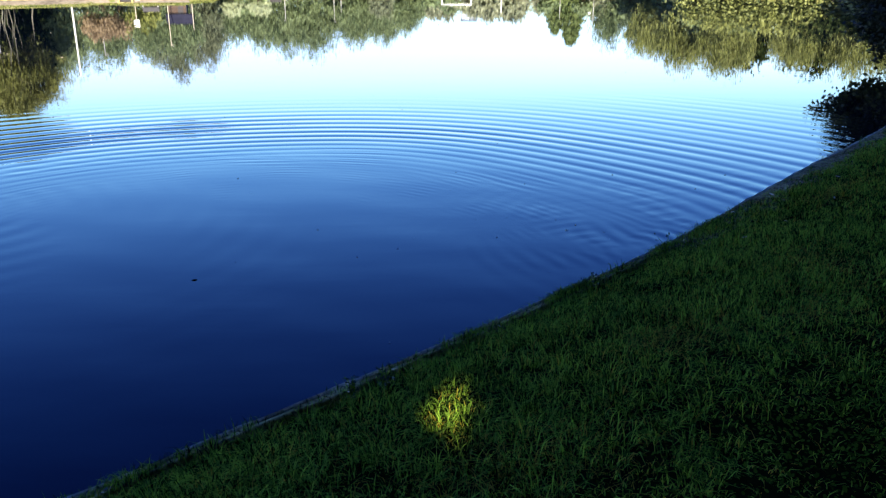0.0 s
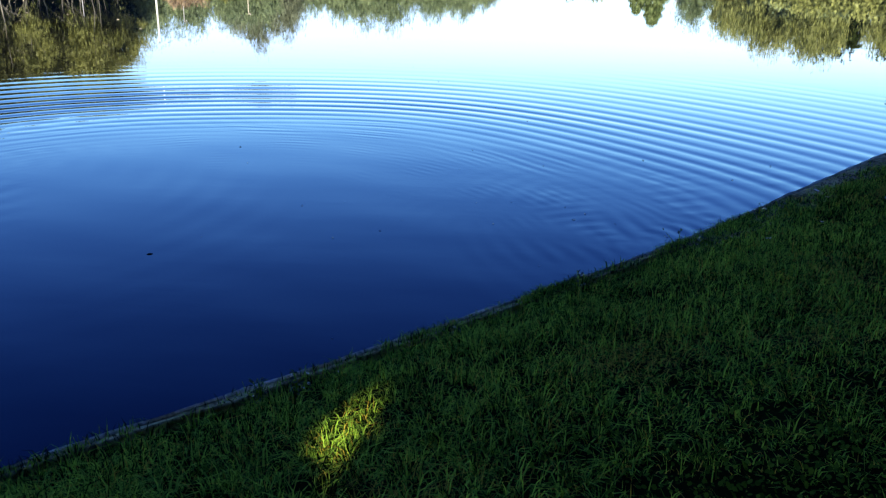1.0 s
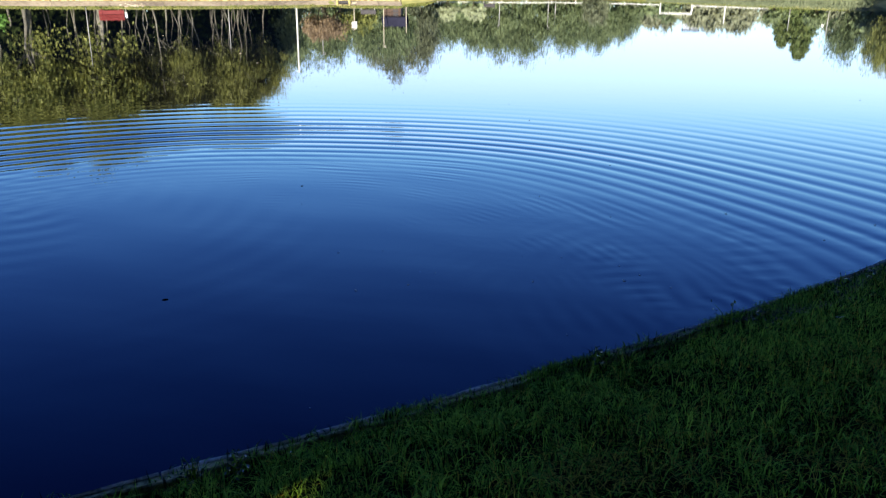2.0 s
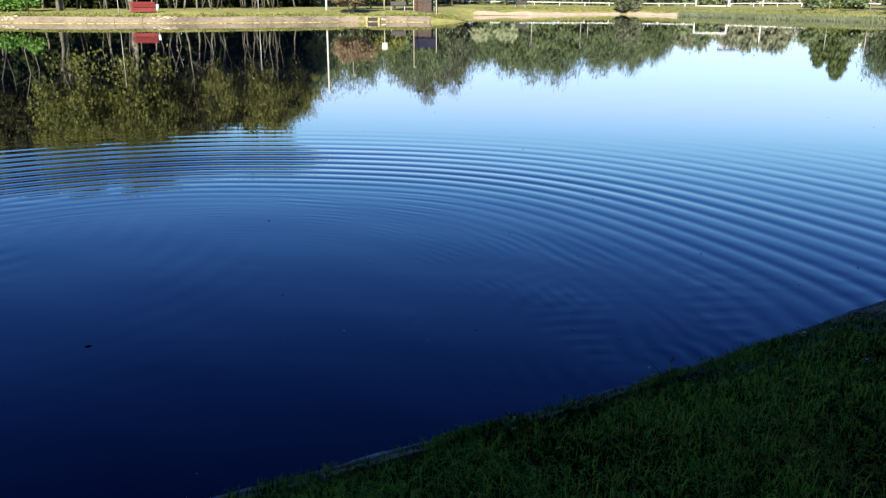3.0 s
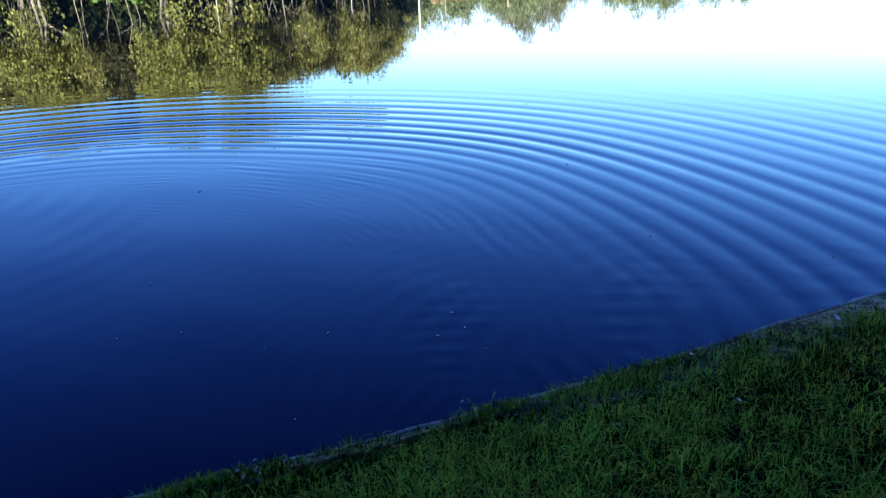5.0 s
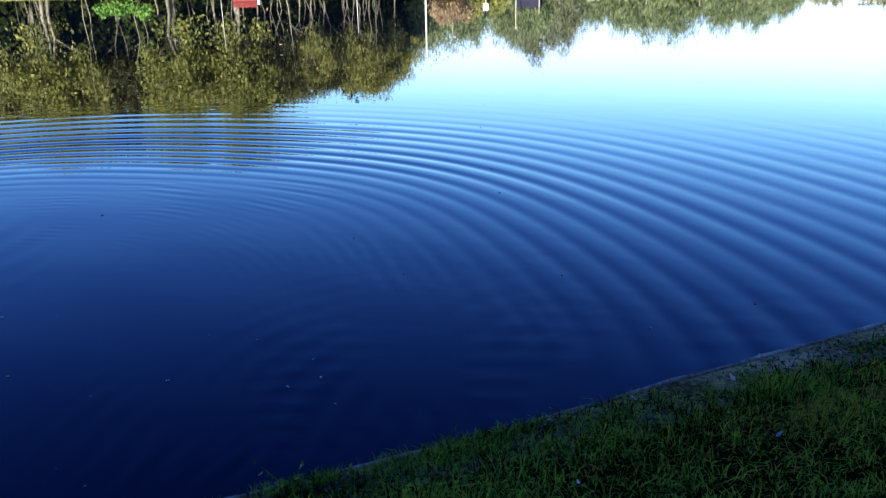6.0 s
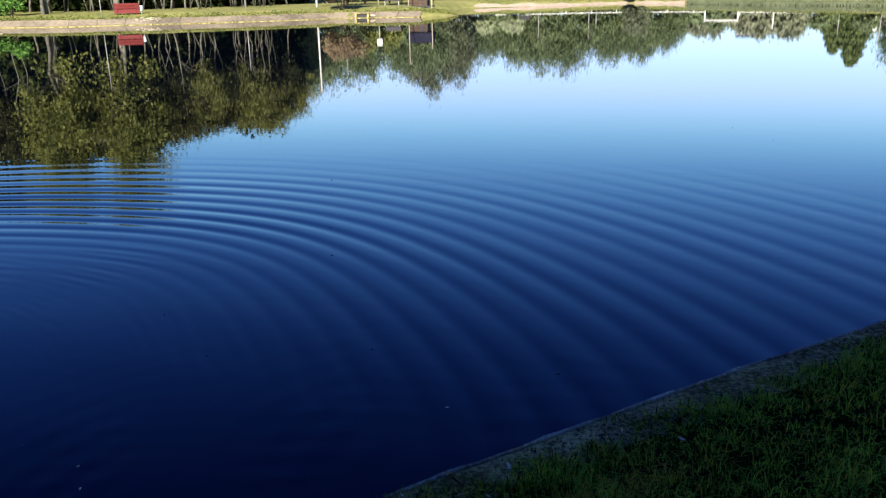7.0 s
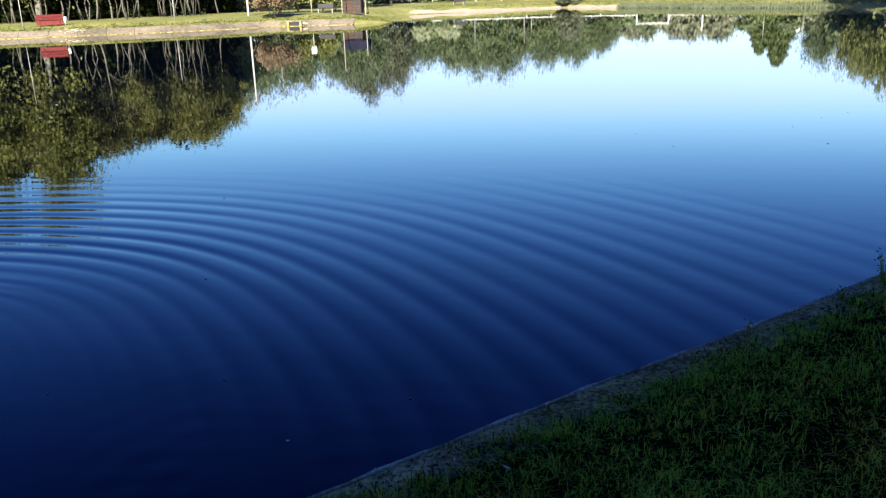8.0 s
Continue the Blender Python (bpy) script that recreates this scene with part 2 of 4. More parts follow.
def clumps(n_clumps, per, shape, spread, low=-1.0, hollow=0.45, hang=1.0):
    """Leaf places: clumps within an uneven ellipsoid round the origin, thicker towards its skin."""
    d = rng.normal(size=(n_clumps, 3))
    d /= np.linalg.norm(d, axis=1)[:, None]
    d = d[d[:, 2] > low]
    lump = 0.78 + 0.30 * np.sin(d[:, :1] * 5.1 + rng.uniform(0, 6)) * np.sin(d[:, 1:2] * 4.3 + rng.uniform(0, 6)) + 0.18 * rng.normal(size=(len(d), 1))
    lump = np.clip(lump, 0.35, 1.04)
    c = d * (hollow + (1 - hollow) * rng.uniform(0, 1, (len(d), 1)) ** 0.5) * lump * np.array(shape)
    p = c[:, None, :] + rng.normal(size=(len(c), per, 3)) * (spread, spread, spread * hang) * rng.uniform(0.6, 1.5, (len(c), 1, 1))
    return p.reshape(-1, 3)


# ---- the pond's outline and the lay of the land ----
ALONG, INLAND, START = np.array((0.685, 0.728)), np.array((0.728, -0.685)), np.array((0.10, 4.35))
# the kerb's slabs are straight, a metre long, and bow slightly out of line
KERB_AT = np.arange(-3, 12)
KERB_IN = np.array((-0.06, -0.02, 0.04, 0.08, 0.105, 0.118, 0.08, 0.005, -0.072, -0.118, -0.148, -0.20, -0.255, -0.32, -0.40))


def kerb_place(s, d=0.0):
    """A place s metres along the near kerb and d metres inland of its water edge."""
    s = np.asarray(s, float)
    m = np.interp(s, KERB_AT, KERB_IN)
    m = np.where(s < -3, m + 0.10 * (s + 3), np.where(s > 11, m - 0.1358 * (s - 11) - 0.002 * (s - 11) ** 2, m))
    return START + s[..., None] * ALONG + (m + d)[..., None] * INLAND


SHORE = np.concatenate([
    kerb_place(np.concatenate([np.linspace(-40, -5, 12), np.arange(-4.5, 14, 0.25), np.linspace(15, 56, 16)])),
    np.array([(32.0, 58.5), (29.5, 62), (25, 64.5), (21, 67), (19.2, 73), (19.5, 82), (19.5, 89), (16, 90), (6.6, 97.9), (-1.9, 108), (-9.4, 115.5),
              (-15.7, 106), (-24.5, 98), (-26.5, 91), (-23, 80), (-18.2, 73.6), (-20.5, 70.3), (-27, 69), (-29.2, 65.5), (-34.1, 60.6), (-38.1, 58.0),
              (-43.5, 54.3), (-51, 53), (-65, 45), (-75, 20), (-60, -10)])])


def shore_distance(x, y):
    """Metres from the water's edge: positive on land, negative on the pond."""
    p = np.stack([x, y], -1).reshape(-1, 2)
    best, inside = np.full(len(p), 1e9), np.zeros(len(p), bool)
    for a, b in zip(SHORE, np.roll(SHORE, -1, 0)):
        e = b - a
        k = np.clip(((p - a) @ e) / (e @ e), 0, 1)
        best = np.minimum(best, np.hypot(*(p - a - k[:, None] * e).T))
        if a[1] != b[1]:
            crosses = (a[1] > p[:, 1]) != (b[1] > p[:, 1])
            inside ^= crosses & (p[:, 0] < a[0] + (p[:, 1] - a[1]) / (b[1] - a[1]) * e[0])
    return np.where(inside, -best, best).reshape(np.shape(x))


def land(x, y):
    """The ground's height."""
    x, y = np.asarray(x, float), np.asarray(y, float)
    d = shore_distance(x, y)
    near = np.interp(d, [-3, -0.3, 0, 0.12, 0.28, 0.36, 0.6, 1.0, 1.7, 3.0, 8, 40], [-1.2, -0.5, -0.03, 0.075, 0.112, 0.14, 0.21, 0.315, 0.45, 0.60, 0.75, 1.1])
    far = np.interp(d, [-4, 0, 1.0, 1.25, 3.0, 8, 18, 60], [-1.2, -0.04, 0.34, 0.46, 0.76, 0.92, 1.05, 1.4])
    w = np.clip((y - 22) / 12, 0, 1)
    rough = 0.035 * np.sin(x * 2.1 + 0.7 * y) * np.sin(1.7 * y - 0.6 * x) + 0.02 * np.sin(5.3 * x) * np.sin(4.7 * y + 1)
    return near * (1 - w) + far * w + rough * np.clip((d - 0.5) / 0.8, 0, 1) * np.where(d < 30, 1, 0)


def z_at(x, y):
    return float(land(np.array([x]), np.array([y]))[0])


def stretch(fine_low, fine_high, fine, reach, mid_low, mid_high, mid):
    far_out = np.array([12, 30, 70, 150, 320, 700, 1500, 2600])
    parts = [mid_low - far_out[::-1], np.arange(mid_low, fine_low, mid), np.arange(fine_low, fine_high, fine), np.arange(fine_high, mid_high, mid), mid_high + far_out]
    return np.concatenate(parts)


def build_ground():
    gx, gy = stretch(-4, 9, 0.2, 0, -90, 60, 1.3), stretch(-1, 13, 0.2, 0, -60, 160, 1.3)
    xx, yy = np.meshgrid(gx, gy)
    zz = land(xx, yy)
    nx, ny = len(gx), len(gy)
    idx = np.arange(nx * ny).reshape(ny, nx)
    faces = np.stack([idx[:-1, :-1], idx[:-1, 1:], idx[1:, 1:], idx[1:, :-1]], -1).reshape(-1, 4)
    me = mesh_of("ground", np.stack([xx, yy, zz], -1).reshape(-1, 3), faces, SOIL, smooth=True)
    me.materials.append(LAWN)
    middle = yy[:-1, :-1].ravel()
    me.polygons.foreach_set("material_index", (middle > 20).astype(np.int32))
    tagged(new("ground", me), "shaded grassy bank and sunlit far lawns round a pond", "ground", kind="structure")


build_ground()


def build_water():
    """One sheet of water: rings of a spent splash spreading from one point, and faint smaller rings by the kerb."""
    centre = np.array((-1.70, 5.40))
    r = np.concatenate([np.arange(0.02, 2.0, 0.06), np.arange(2.0, 6.2, 0.026), np.arange(6.23, 11, 0.04), np.geomspace(11.1, 60, 50), [80, 110, 150]])
    a = np.linspace(0, 2 * np.pi, 420, endpoint=False)
    rr, aa = np.meshgrid(r, a, indexing="ij")
    x, y = centre[0] + rr * np.cos(aa), centre[1] + rr * np.sin(aa)
    warp = 0.10 * np.sin(3 * aa + 0.6) + 0.05 * np.sin(7 * aa + 2.0)
    q = rr + warp
    table = np.arange(0, 20, 0.01)
    turns = np.cumsum(0.01 / np.interp(table, [2.5, 3.5, 5, 6, 7, 9], [0.13, 0.19, 0.285, 0.335, 0.365, 0.42]))
    # the main train of waves, longer towards its outer edge
    outer = 1.55 + 0.85 * np.clip((1.25 - np.abs(np.where(aa > np.pi, aa - 2 * np.pi, aa))) / 0.4, 0, 1) + 1.25 * np.exp(-((aa - 0.84) / 0.32) ** 2)
    envelope = np.exp(-((q - 5.9) / np.where(q < 5.9, 1.35, outer)) ** 2) * (0.92 - 0.08 * np.cos(aa - 0.7))
    envelope = envelope * (0.8 + 0.28 * np.sin(5 * aa + 1.3 * q) * np.sin(2.1 * q + 2 * aa))
    side = np.exp(-((aa - 2.15) / 0.45) ** 2)
    phase = 2 * np.pi * np.interp(q, table, turns)
    z = 0.0029 * envelope * (1 + 0.45 * side) * (np.sin(phase) + 0.16 * np.sin(2 * phase + 1.2))
    # short broken wavelets trailing inside it
    for offset, k, lobes, amp, seed in ((4.1, 0.15, 9, 0.00042, 0.3), (3.5, 0.115, 14, 0.00034, 2.1), (2.9, 0.10, 19, 0.00020, 4.4)):
        v = q + 0.10 * np.sin(2 * aa + seed) + 0.05 * np.sin(9 * aa + seed)
        broken = np.clip(np.sin(lobes * aa + 3.1 * v + seed) + 0.7 * np.sin((lobes + 5) * aa - 4.3 * v + 2 * seed) - 0.1, 0, 1.3)
        z += amp * np.exp(-((v - offset) / 0.62) ** 2) * broken * np.where(aa > 1.9, 0.45, 1.0) * np.sin(2 * np.pi * v / k)
    # crossing wavelets thrown back from the kerb
    for cx, cy, k, far, amp in ((2.35, 6.55, 0.21, 1.5, 0.0009), (1.55, 6.05, 0.17, 1.1, 0.0007), (3.2, 7.2, 0.26, 1.6, 0.0007), (-4.5, 7.0, 0.30, 3.0, 0.0004)):
        e = np.hypot(x - cx, y - cy)
        t = np.arctan2(y - cy, x - cx)
        z += amp * np.exp(-(e / far) ** 2) * np.clip(0.45 + np.sin(5 * t + 2.3 * e + cx), 0, 1.2) * np.sin(2 * np.pi * (e + 0.05 * np.sin(4 * t)) / k)
    # slack low swell over the open water
    for k, turn, amp in ((1.15, 0.5, 0.0007), (0.83, 1.3, 0.0005), (0.55, 0.95, 0.0003), (1.6, 2.1, 0.0006), (0.42, 1.75, 0.00022)):
        z += amp * np.sin(2 * np.pi / k * (x * math.cos(turn) + y * math.sin(turn)) + 1.7 * np.sin(0.6 * x + 0.4 * y + k)) * (0.5 + 0.5 * np.sin(0.31 * x - 0.23 * y + 3 * k)) * np.exp(-(rr / 6.5) ** 2)
    z *= np.clip((18 - rr) / 8, 0, 1)
    nr, na = rr.shape
    idx = np.arange(nr * na).reshape(nr, na)
    nxt = np.roll(idx, -1, 1)
    faces = np.stack([idx[:-1], idx[1:], nxt[1:], nxt[:-1]], -1).reshape(-1, 4)
    me = mesh_of("water", np.stack([x, y, z], -1).reshape(-1, 3), faces, WATER, smooth=True)
    tagged(new("water", me), "calm dark blue pond water with spreading ripple rings", "water", kind="structure")


build_water()

# ---- trees ----


def stems(height, count, lean, girth, branches=5):
    """Tubes for the trunk or trunks of a tree and its limbs."""
    specs = []
    for _ in range(count):
        a, l = rng.uniform(0, 6.28), rng.uniform(0.2, 1.0) * lean
        top = Vector((math.cos(a) * l * height, math.sin(a) * l * height, height * rng.uniform(0.72, 0.92)))
        foot = Vector((rng.normal() * 0.12, rng.normal() * 0.12, -0.25)) if count > 1 else Vector((0, 0, -0.25))
        path = [foot.lerp(top, k) + Vector((rng.normal(), rng.normal(), 0)) * 0.026 * height * math.sin(k * 3.14) + Vector((0, 0, -0.03 * height * math.sin(k * 3.1))) for k in np.linspace(0, 1, 6)]
        g = girth * rng.uniform(0.75, 1.15)
        specs.append((path, [g * (1.25 if i == 0 else 1 - 0.16 * i) for i in range(6)]))
        for _ in range(branches):
            k = rng.integers(2, 5)
            b, w = rng.uniform(0, 6.28), height * rng.uniform(0.12, 0.26)
            p = path[k]
            tip = p + Vector((math.cos(b) * w, math.sin(b) * w, height * rng.uniform(0.08, 0.2)))
            specs.append(([p, p.lerp(tip, 0.5) + Vector((0, 0, 0.02 * height)), tip], [g * 0.4, g * 0.28, g * 0.1]))
    return specs


def tree_kind(height, width, leaf, leaf_size, bark, crown_low=0.3, n=90, per=40, count=1, lean=0.08, girth=0.14, droop=0.0, spread=0.3, label="", hang=1.0, long=1.9):
    """A tree out of view's reach at the origin: Empty, trunk, crown. It is moved to its first place by the caller."""
    t = thing("tree", (0, 0, 0), 0, label, "tree")
    part("trunk", tubes("trunk", bark, *stems(height, count, lean, girth), sides=6), t)
    mid, half = height * (1 + crown_low) / 2, height * (1 - crown_low) / 2
    c = clumps(n, per, (width / 2, width / 2, half), spread, hang=hang)
    c[:, 2] += mid
    part("crown", leaves("crown", c, leaf_size, leaf, droop, long), t)
    return t


def spruce_kind(height, width, label):
    t = thing("conifer", (0, 0, 0), 0, label, "tree")
    part("trunk", tubes("trunk", DARKBARK, ([(0, 0, -0.2), (0.05, 0, height * 0.5), (0, 0, height * 0.97)], [0.14, 0.08, 0.02]), sides=6), t)
    k = rng.uniform(0, 1, 7600) ** 0.75
    h = height * (0.08 + 0.92 * (1 - k))
    tier = 0.86 + 0.14 * np.sin(h * 7.5)
    a = rng.uniform(0, 6.28, len(k))
    a = a + 0.35 * np.sin(a * 9 + h * 3)
    r = width / 2 * (k ** 0.55 * 0.92 + 0.08) * tier * rng.uniform(0.35, 1.08, len(k))
    c = np.stack([r * np.cos(a), r * np.sin(a), h - 0.25 * r], -1)
    part("crown", leaves("crown", c, 0.17, NEEDLE, droop=0.3, long=2.2), t)
    return t


def place_tree(t, x, y, turn=0.0, scale=1.0, group=""):
    """A copy of a kind of tree, standing on the ground at x, y."""
    ob = copy_thing(t, pose(x, y, z_at(x, y) - 0.02, 0, 0, turn))
    ob.scale = (scale, scale, scale)
    if group:
        ob["group"] = group
    return ob


def drop_thing(t):
    for o in (*t.children_recursive, t):
        bpy.data.objects.remove(o)


WOOD = "trees of the wood"
wood_kinds = [
    tree_kind(8.8, 3.4, OLIVE, 0.085, BARK, 0.30, 30, 270, 2, 0.14, 0.050, 0.1, 0.34, "slender pale-barked tree with olive leaves in a wood"),
    tree_kind(9.2, 3.8, OLIVE, 0.085, BARK, 0.36, 27, 290, 2, 0.18, 0.044, 0.1, 0.34, "several-stemmed pale tree with olive crown in a wood"),
    tree_kind(8.4, 3.2, OLIVE, 0.085, BARK, 0.28, 28, 280, 1, 0.14, 0.070, 0.1, 0.34, "crooked pale-barked tree with green crown in a wood"),
]
# inner trees carry the wood's shade in their leaf colour
deep_kind = tree_kind(9.6, 5.4, SHADE_LEAF, 0.28, DARKBARK, 0.05, 70, 80, 1, 0.05, 0.15, 0.0, 0.5, "dense tree deep inside a wood, shade in its near-black leaves")
lime_kind = tree_kind(8.2, 4.6, LIME, 0.095, BARK, 0.18, 90, 210, 2, 0.1, 0.12, 0.3, 0.35, "bright yellow-green leafy tree at the wood's edge")
round_kind = tree_kind(8.4, 6.4, GREEN, 0.16, DARKBARK, 0.06, 130, 80, 1, 0.05, 0.17, 0.1, 0.45, "broad green leafy tree beyond a lawn")
pale_kind = tree_kind(10.6, 7.0, ASH, 0.16, BARK, 0.06, 240, 90, 1, 0.06, 0.17, 0.35, 0.45, "tall grey-green tree with drooping twigs")
willow_kind = tree_kind(7.0, 7.4, WILLOW, 0.10, DARKBARK, 0.06, 230, 52, 2, 0.08, 0.16, 1.6, 0.26, "yellow-green willow hanging over the pond's edge", hang=2.6, long=3.4)
# shade behind the willows is put into this tree's leaf colour
dark_kind = tree_kind(5.6, 5.0, SHADE_LEAF, 0.22, DARKBARK, 0.0, 100, 45, 1, 0.05, 0.12, 0.2, 0.35, "dense tree behind the willows, shade in its leaf colour")
low_kind = tree_kind(4.6, 6.0, HAZED, 0.40, DARKBARK, -0.05, 60, 30, 1, 0.05, 0.1, 0.1, 0.4, "low far tree beyond the fields, haze in its grey-green leaves")
spruce = spruce_kind(6.3, 5.2, "pointed green conifer beyond the pond")

# front of the wood on the left shore, from the pond's far corner to its end by the tall lamp
WOOD_LINE = [(-66, 52.5), (-52, 58.5), (-46, 60.0), (-40.5, 64.0), (-36.5, 70.5), (-35.5, 77.0)]


def on_line(line, k):
    line = np.array(line, float)
    steps = np.hypot(*np.diff(line, axis=0).T)
    at = np.concatenate([[0], np.cumsum(steps)]) / steps.sum()
    return np.interp(k, at, line[:, 0]), np.interp(k, at, line[:, 1])


for i, k in enumerate(np.sort(np.concatenate([rng.uniform(0.0, 0.99, 24), np.linspace(0.40, 0.96, 14)]))):
    x, y = on_line(WOOD_LINE, k)
    back = 0.3 + 4.4 * ((i * 0.618) % 1)
    place_tree(wood_kinds[i % 3], x - 0.75 * back + rng.normal() * 0.3, y + 0.65 * back, rng.uniform(0, 360), rng.uniform(0.92, 1.14) * np.interp(x, [-46, -43.5, -41, -38], [1.30, 1.20, 1.10, 1.0]), WOOD)
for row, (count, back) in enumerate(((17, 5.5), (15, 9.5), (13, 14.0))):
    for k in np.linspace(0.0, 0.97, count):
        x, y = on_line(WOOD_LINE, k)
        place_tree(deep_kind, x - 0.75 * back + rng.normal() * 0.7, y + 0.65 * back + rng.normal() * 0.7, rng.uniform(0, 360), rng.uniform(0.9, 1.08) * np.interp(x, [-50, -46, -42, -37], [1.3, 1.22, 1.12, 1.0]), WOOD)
for k in np.linspace(0.52, 0.95, 10):
    x, y = on_line(WOOD_LINE, k)
    place_tree(wood_kinds[int(k * 100) % 3], x - 1.6 + rng.normal() * 0.4, y + 1.6, rng.uniform(0, 360), rng.uniform(1.04, 1.14), WOOD)
place_tree(lime_kind, -48.6, 58.6, 20, 1.5, WOOD)
place_tree(lime_kind, -60.0, 55.5, 140, 1.6, WOOD)
place_tree(lime_kind, -44.6, 62.2, 250, 1.56, WOOD)

# trees behind the lawns on the far side
for x, y, h in ((-38.5, 84, 7.2), (-37, 92, 7.4), (-34.5, 99, 7.2), (-31, 100.5, 7.3), (-39, 100, 7.6), (-43, 92, 8.5), (-31.5, 130, 7.9), (-27.5, 131, 8.7), (-21.5, 127.5, 8.9),
                (-24.5, 129, 9.5), (-19, 128.5, 9.5), (-16, 131, 6.8), (-29, 132, 8.0), (-34, 128, 8.0), (-5, 130, 6.4), (-8.5, 126, 7.0), (-11, 130, 7.2), (-47, 104, 9.5), (-13.5, 127, 7.4), (-12.4, 127.5, 8.0), (-7.9, 128, 7.7)):
    place_tree(round_kind, x, y, rng.uniform(0, 360), h / 8.4, "trees beyond the lawn")
for x, y, h in ((-35.8, 113.5, 10.9), (-32.2, 114.5, 9.6), (-40, 116, 9.0)):
    place_tree(pale_kind, x, y, rng.uniform(0, 360), h / 10.6, "trees beyond the lawn")
for x, y, h in ((16.8, 110.5, 6.3), (14.9, 112.0, 5.0)):
    place_tree(spruce, x, y, rng.uniform(0, 360), h / 6.3, "conifers beyond the pond")
for x in np.arange(-4, 62, 4.2):
    place_tree(low_kind, x + rng.normal(), 141 + rng.normal() * 2.5, rng.uniform(0, 360), rng.uniform(0.8, 1.1), "far low trees")
for x, y, h in ((20.5, 104, 6.0), (24, 101, 6.2), (28, 104, 7.0), (22.5, 94, 5.6), (27, 92, 6.5), (33, 97, 7.5)):
    place_tree(round_kind, x, y, rng.uniform(0, 360), h / 8.4, "trees on the right shore")
for x, y, h in ((21.8, 86, 5.6), (21.6, 75.5, 5.8), (23.6, 69.8, 5.4), (28.2, 67.4, 4.5), (32.4, 64.6, 5.1), (36, 60, 5.2), (39, 54, 5.4)):
    place_tree(willow_kind, x, y, rng.uniform(0, 360), h / 7.0, "trees on the right shore")
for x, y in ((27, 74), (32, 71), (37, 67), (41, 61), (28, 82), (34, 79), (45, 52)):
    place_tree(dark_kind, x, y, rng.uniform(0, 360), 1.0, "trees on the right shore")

# tall unseen trees added behind the walk on the near bank to shade its grass
shade_kind = tree_kind(14.0, 12.0, OLIVE, 0.21, DARKBARK, 0.12, 380, 50, 1, 0.02, 0.24, 0.1, 0.8, "unseen tall leafy tree added to shade the near bank")
shade = []
for s, d in ((-12.5, 7.8), (-7.9, 8.2), (-2.4, 7.7), (3.2, 8.1), (-17.0, 14.5), (-10.0, 15.5), (-3.0, 15.0), (3.5, 15.8), (-19.0, 8.5)):
    x, y = kerb_place(s, d)
    shade.append(place_tree(shade_kind, float(x), float(y), rng.uniform(0, 360), rng.uniform(0.95, 1.1), "shade trees on the near bank"))
for t in (*wood_kinds, deep_kind, lime_kind, round_kind, pale_kind, willow_kind, dark_kind, low_kind, spruce, shade_kind):
    drop_thing(t)


def sun_gap(tree, spots):
    """Keeps a crown clear of the walk, and thins it where the sun breaks through to the grass at the given places."""
    crown = [o for o in tree.children if o.name.startswith("crown")][0]
    m = np.array(tree.matrix_basis)
    me = crown.data
    co = np.empty(3 * len(me.vertices), np.float32)
    me.vertices.foreach_get("co", co)
    co = co.reshape(-1, 4, 3)
    centre = co.mean(1) @ m[:3, :3].T + m[:3, 3]
    inland = (centre[:, :2] - START) @ INLAND
    keep = (inland > 5.0) | (centre[:, 2] > 4.2)
    way = np.array(toward)
    shade = np.where(rng.uniform(0, 1, len(centre)) < 0.006, 0.0, rng.uniform(0.8, 1.1, len(centre)))
    for x, y, z, wide in spots:
        v = centre - (x, y, z)
        keep &= np.linalg.norm(v - (v @ way)[:, None] * way, axis=1) > wide * shade
    if not keep.all():
        crown.data = mesh_of("crown", co[keep].reshape(-1, 3), np.arange(4 * keep.sum()).reshape(-1, 4), OLIVE)


for t in shade:
    sun_gap(t, ((0.10, 3.27, 0.28, 0.165), (0.0, 2.86, 0.33, 0.11)))


def belt(name, line, low, high, wide, n, size, mat, label):
    """A thicket along a line: leaves from the ground up, uneven on top."""
    k = rng.uniform(0, 1, n)
    x, y = on_line(line, k)
    x, y = x + rng.normal(size=n) * wide, y + rng.normal(size=n) * wide
    top = low + (high - low) * (0.6 + 0.4 * np.sin(k * 61) * np.sin(k * 23 + 1))
    c = np.stack([x, y, land(x, y) + top * rng.uniform(0.02, 1, n)], -1)
    tagged(new(name, leaves(name, c, size, mat)), label, "thicket", kind="stuff")


# undergrowth coloured near black for the shade between the trunks
belt("undergrowth", [(-74, 54), (-56, 63), (-49, 65), (-44.5, 69), (-40.5, 75), (-40, 84)], 1.2, 3.6, 0.9, 9000, 0.5, SHADE_LEAF, "undergrowth filling the wood, shade put into its leaf colour")
belt("hedge", [(-60, 100), (-44, 106), (-38, 119), (-26, 130), (-10, 131), (2, 136)], 1.2, 3.4, 1.0, 9000, 0.42, GREEN, "green hedge and scrub behind the far lawns")
belt("scrub", [(0, 144), (30, 144), (70, 140)], 1.0, 2.8, 1.5, 4000, 0.5, HAZED, "scrub beyond a far field, haze in its grey-green leaves")
# near-black scrub paints the shade beneath the right shore's trees
belt("scrub", [(27.4, 64.3), (30.2, 62.8), (33.2, 58.5), (31.5, 51), (27, 42)], 0.6, 2.6, 0.6, 14000, 0.17, SHADE_LEAF, "scrub overhanging the right shore, coloured as shade")
belt("scrub", [(30, 65.5), (34, 65), (42, 56)], 1.0, 3.2, 0.9, 9000, 0.2, SHADE_LEAF, "scrub under the right shore's trees, shade in its leaves")
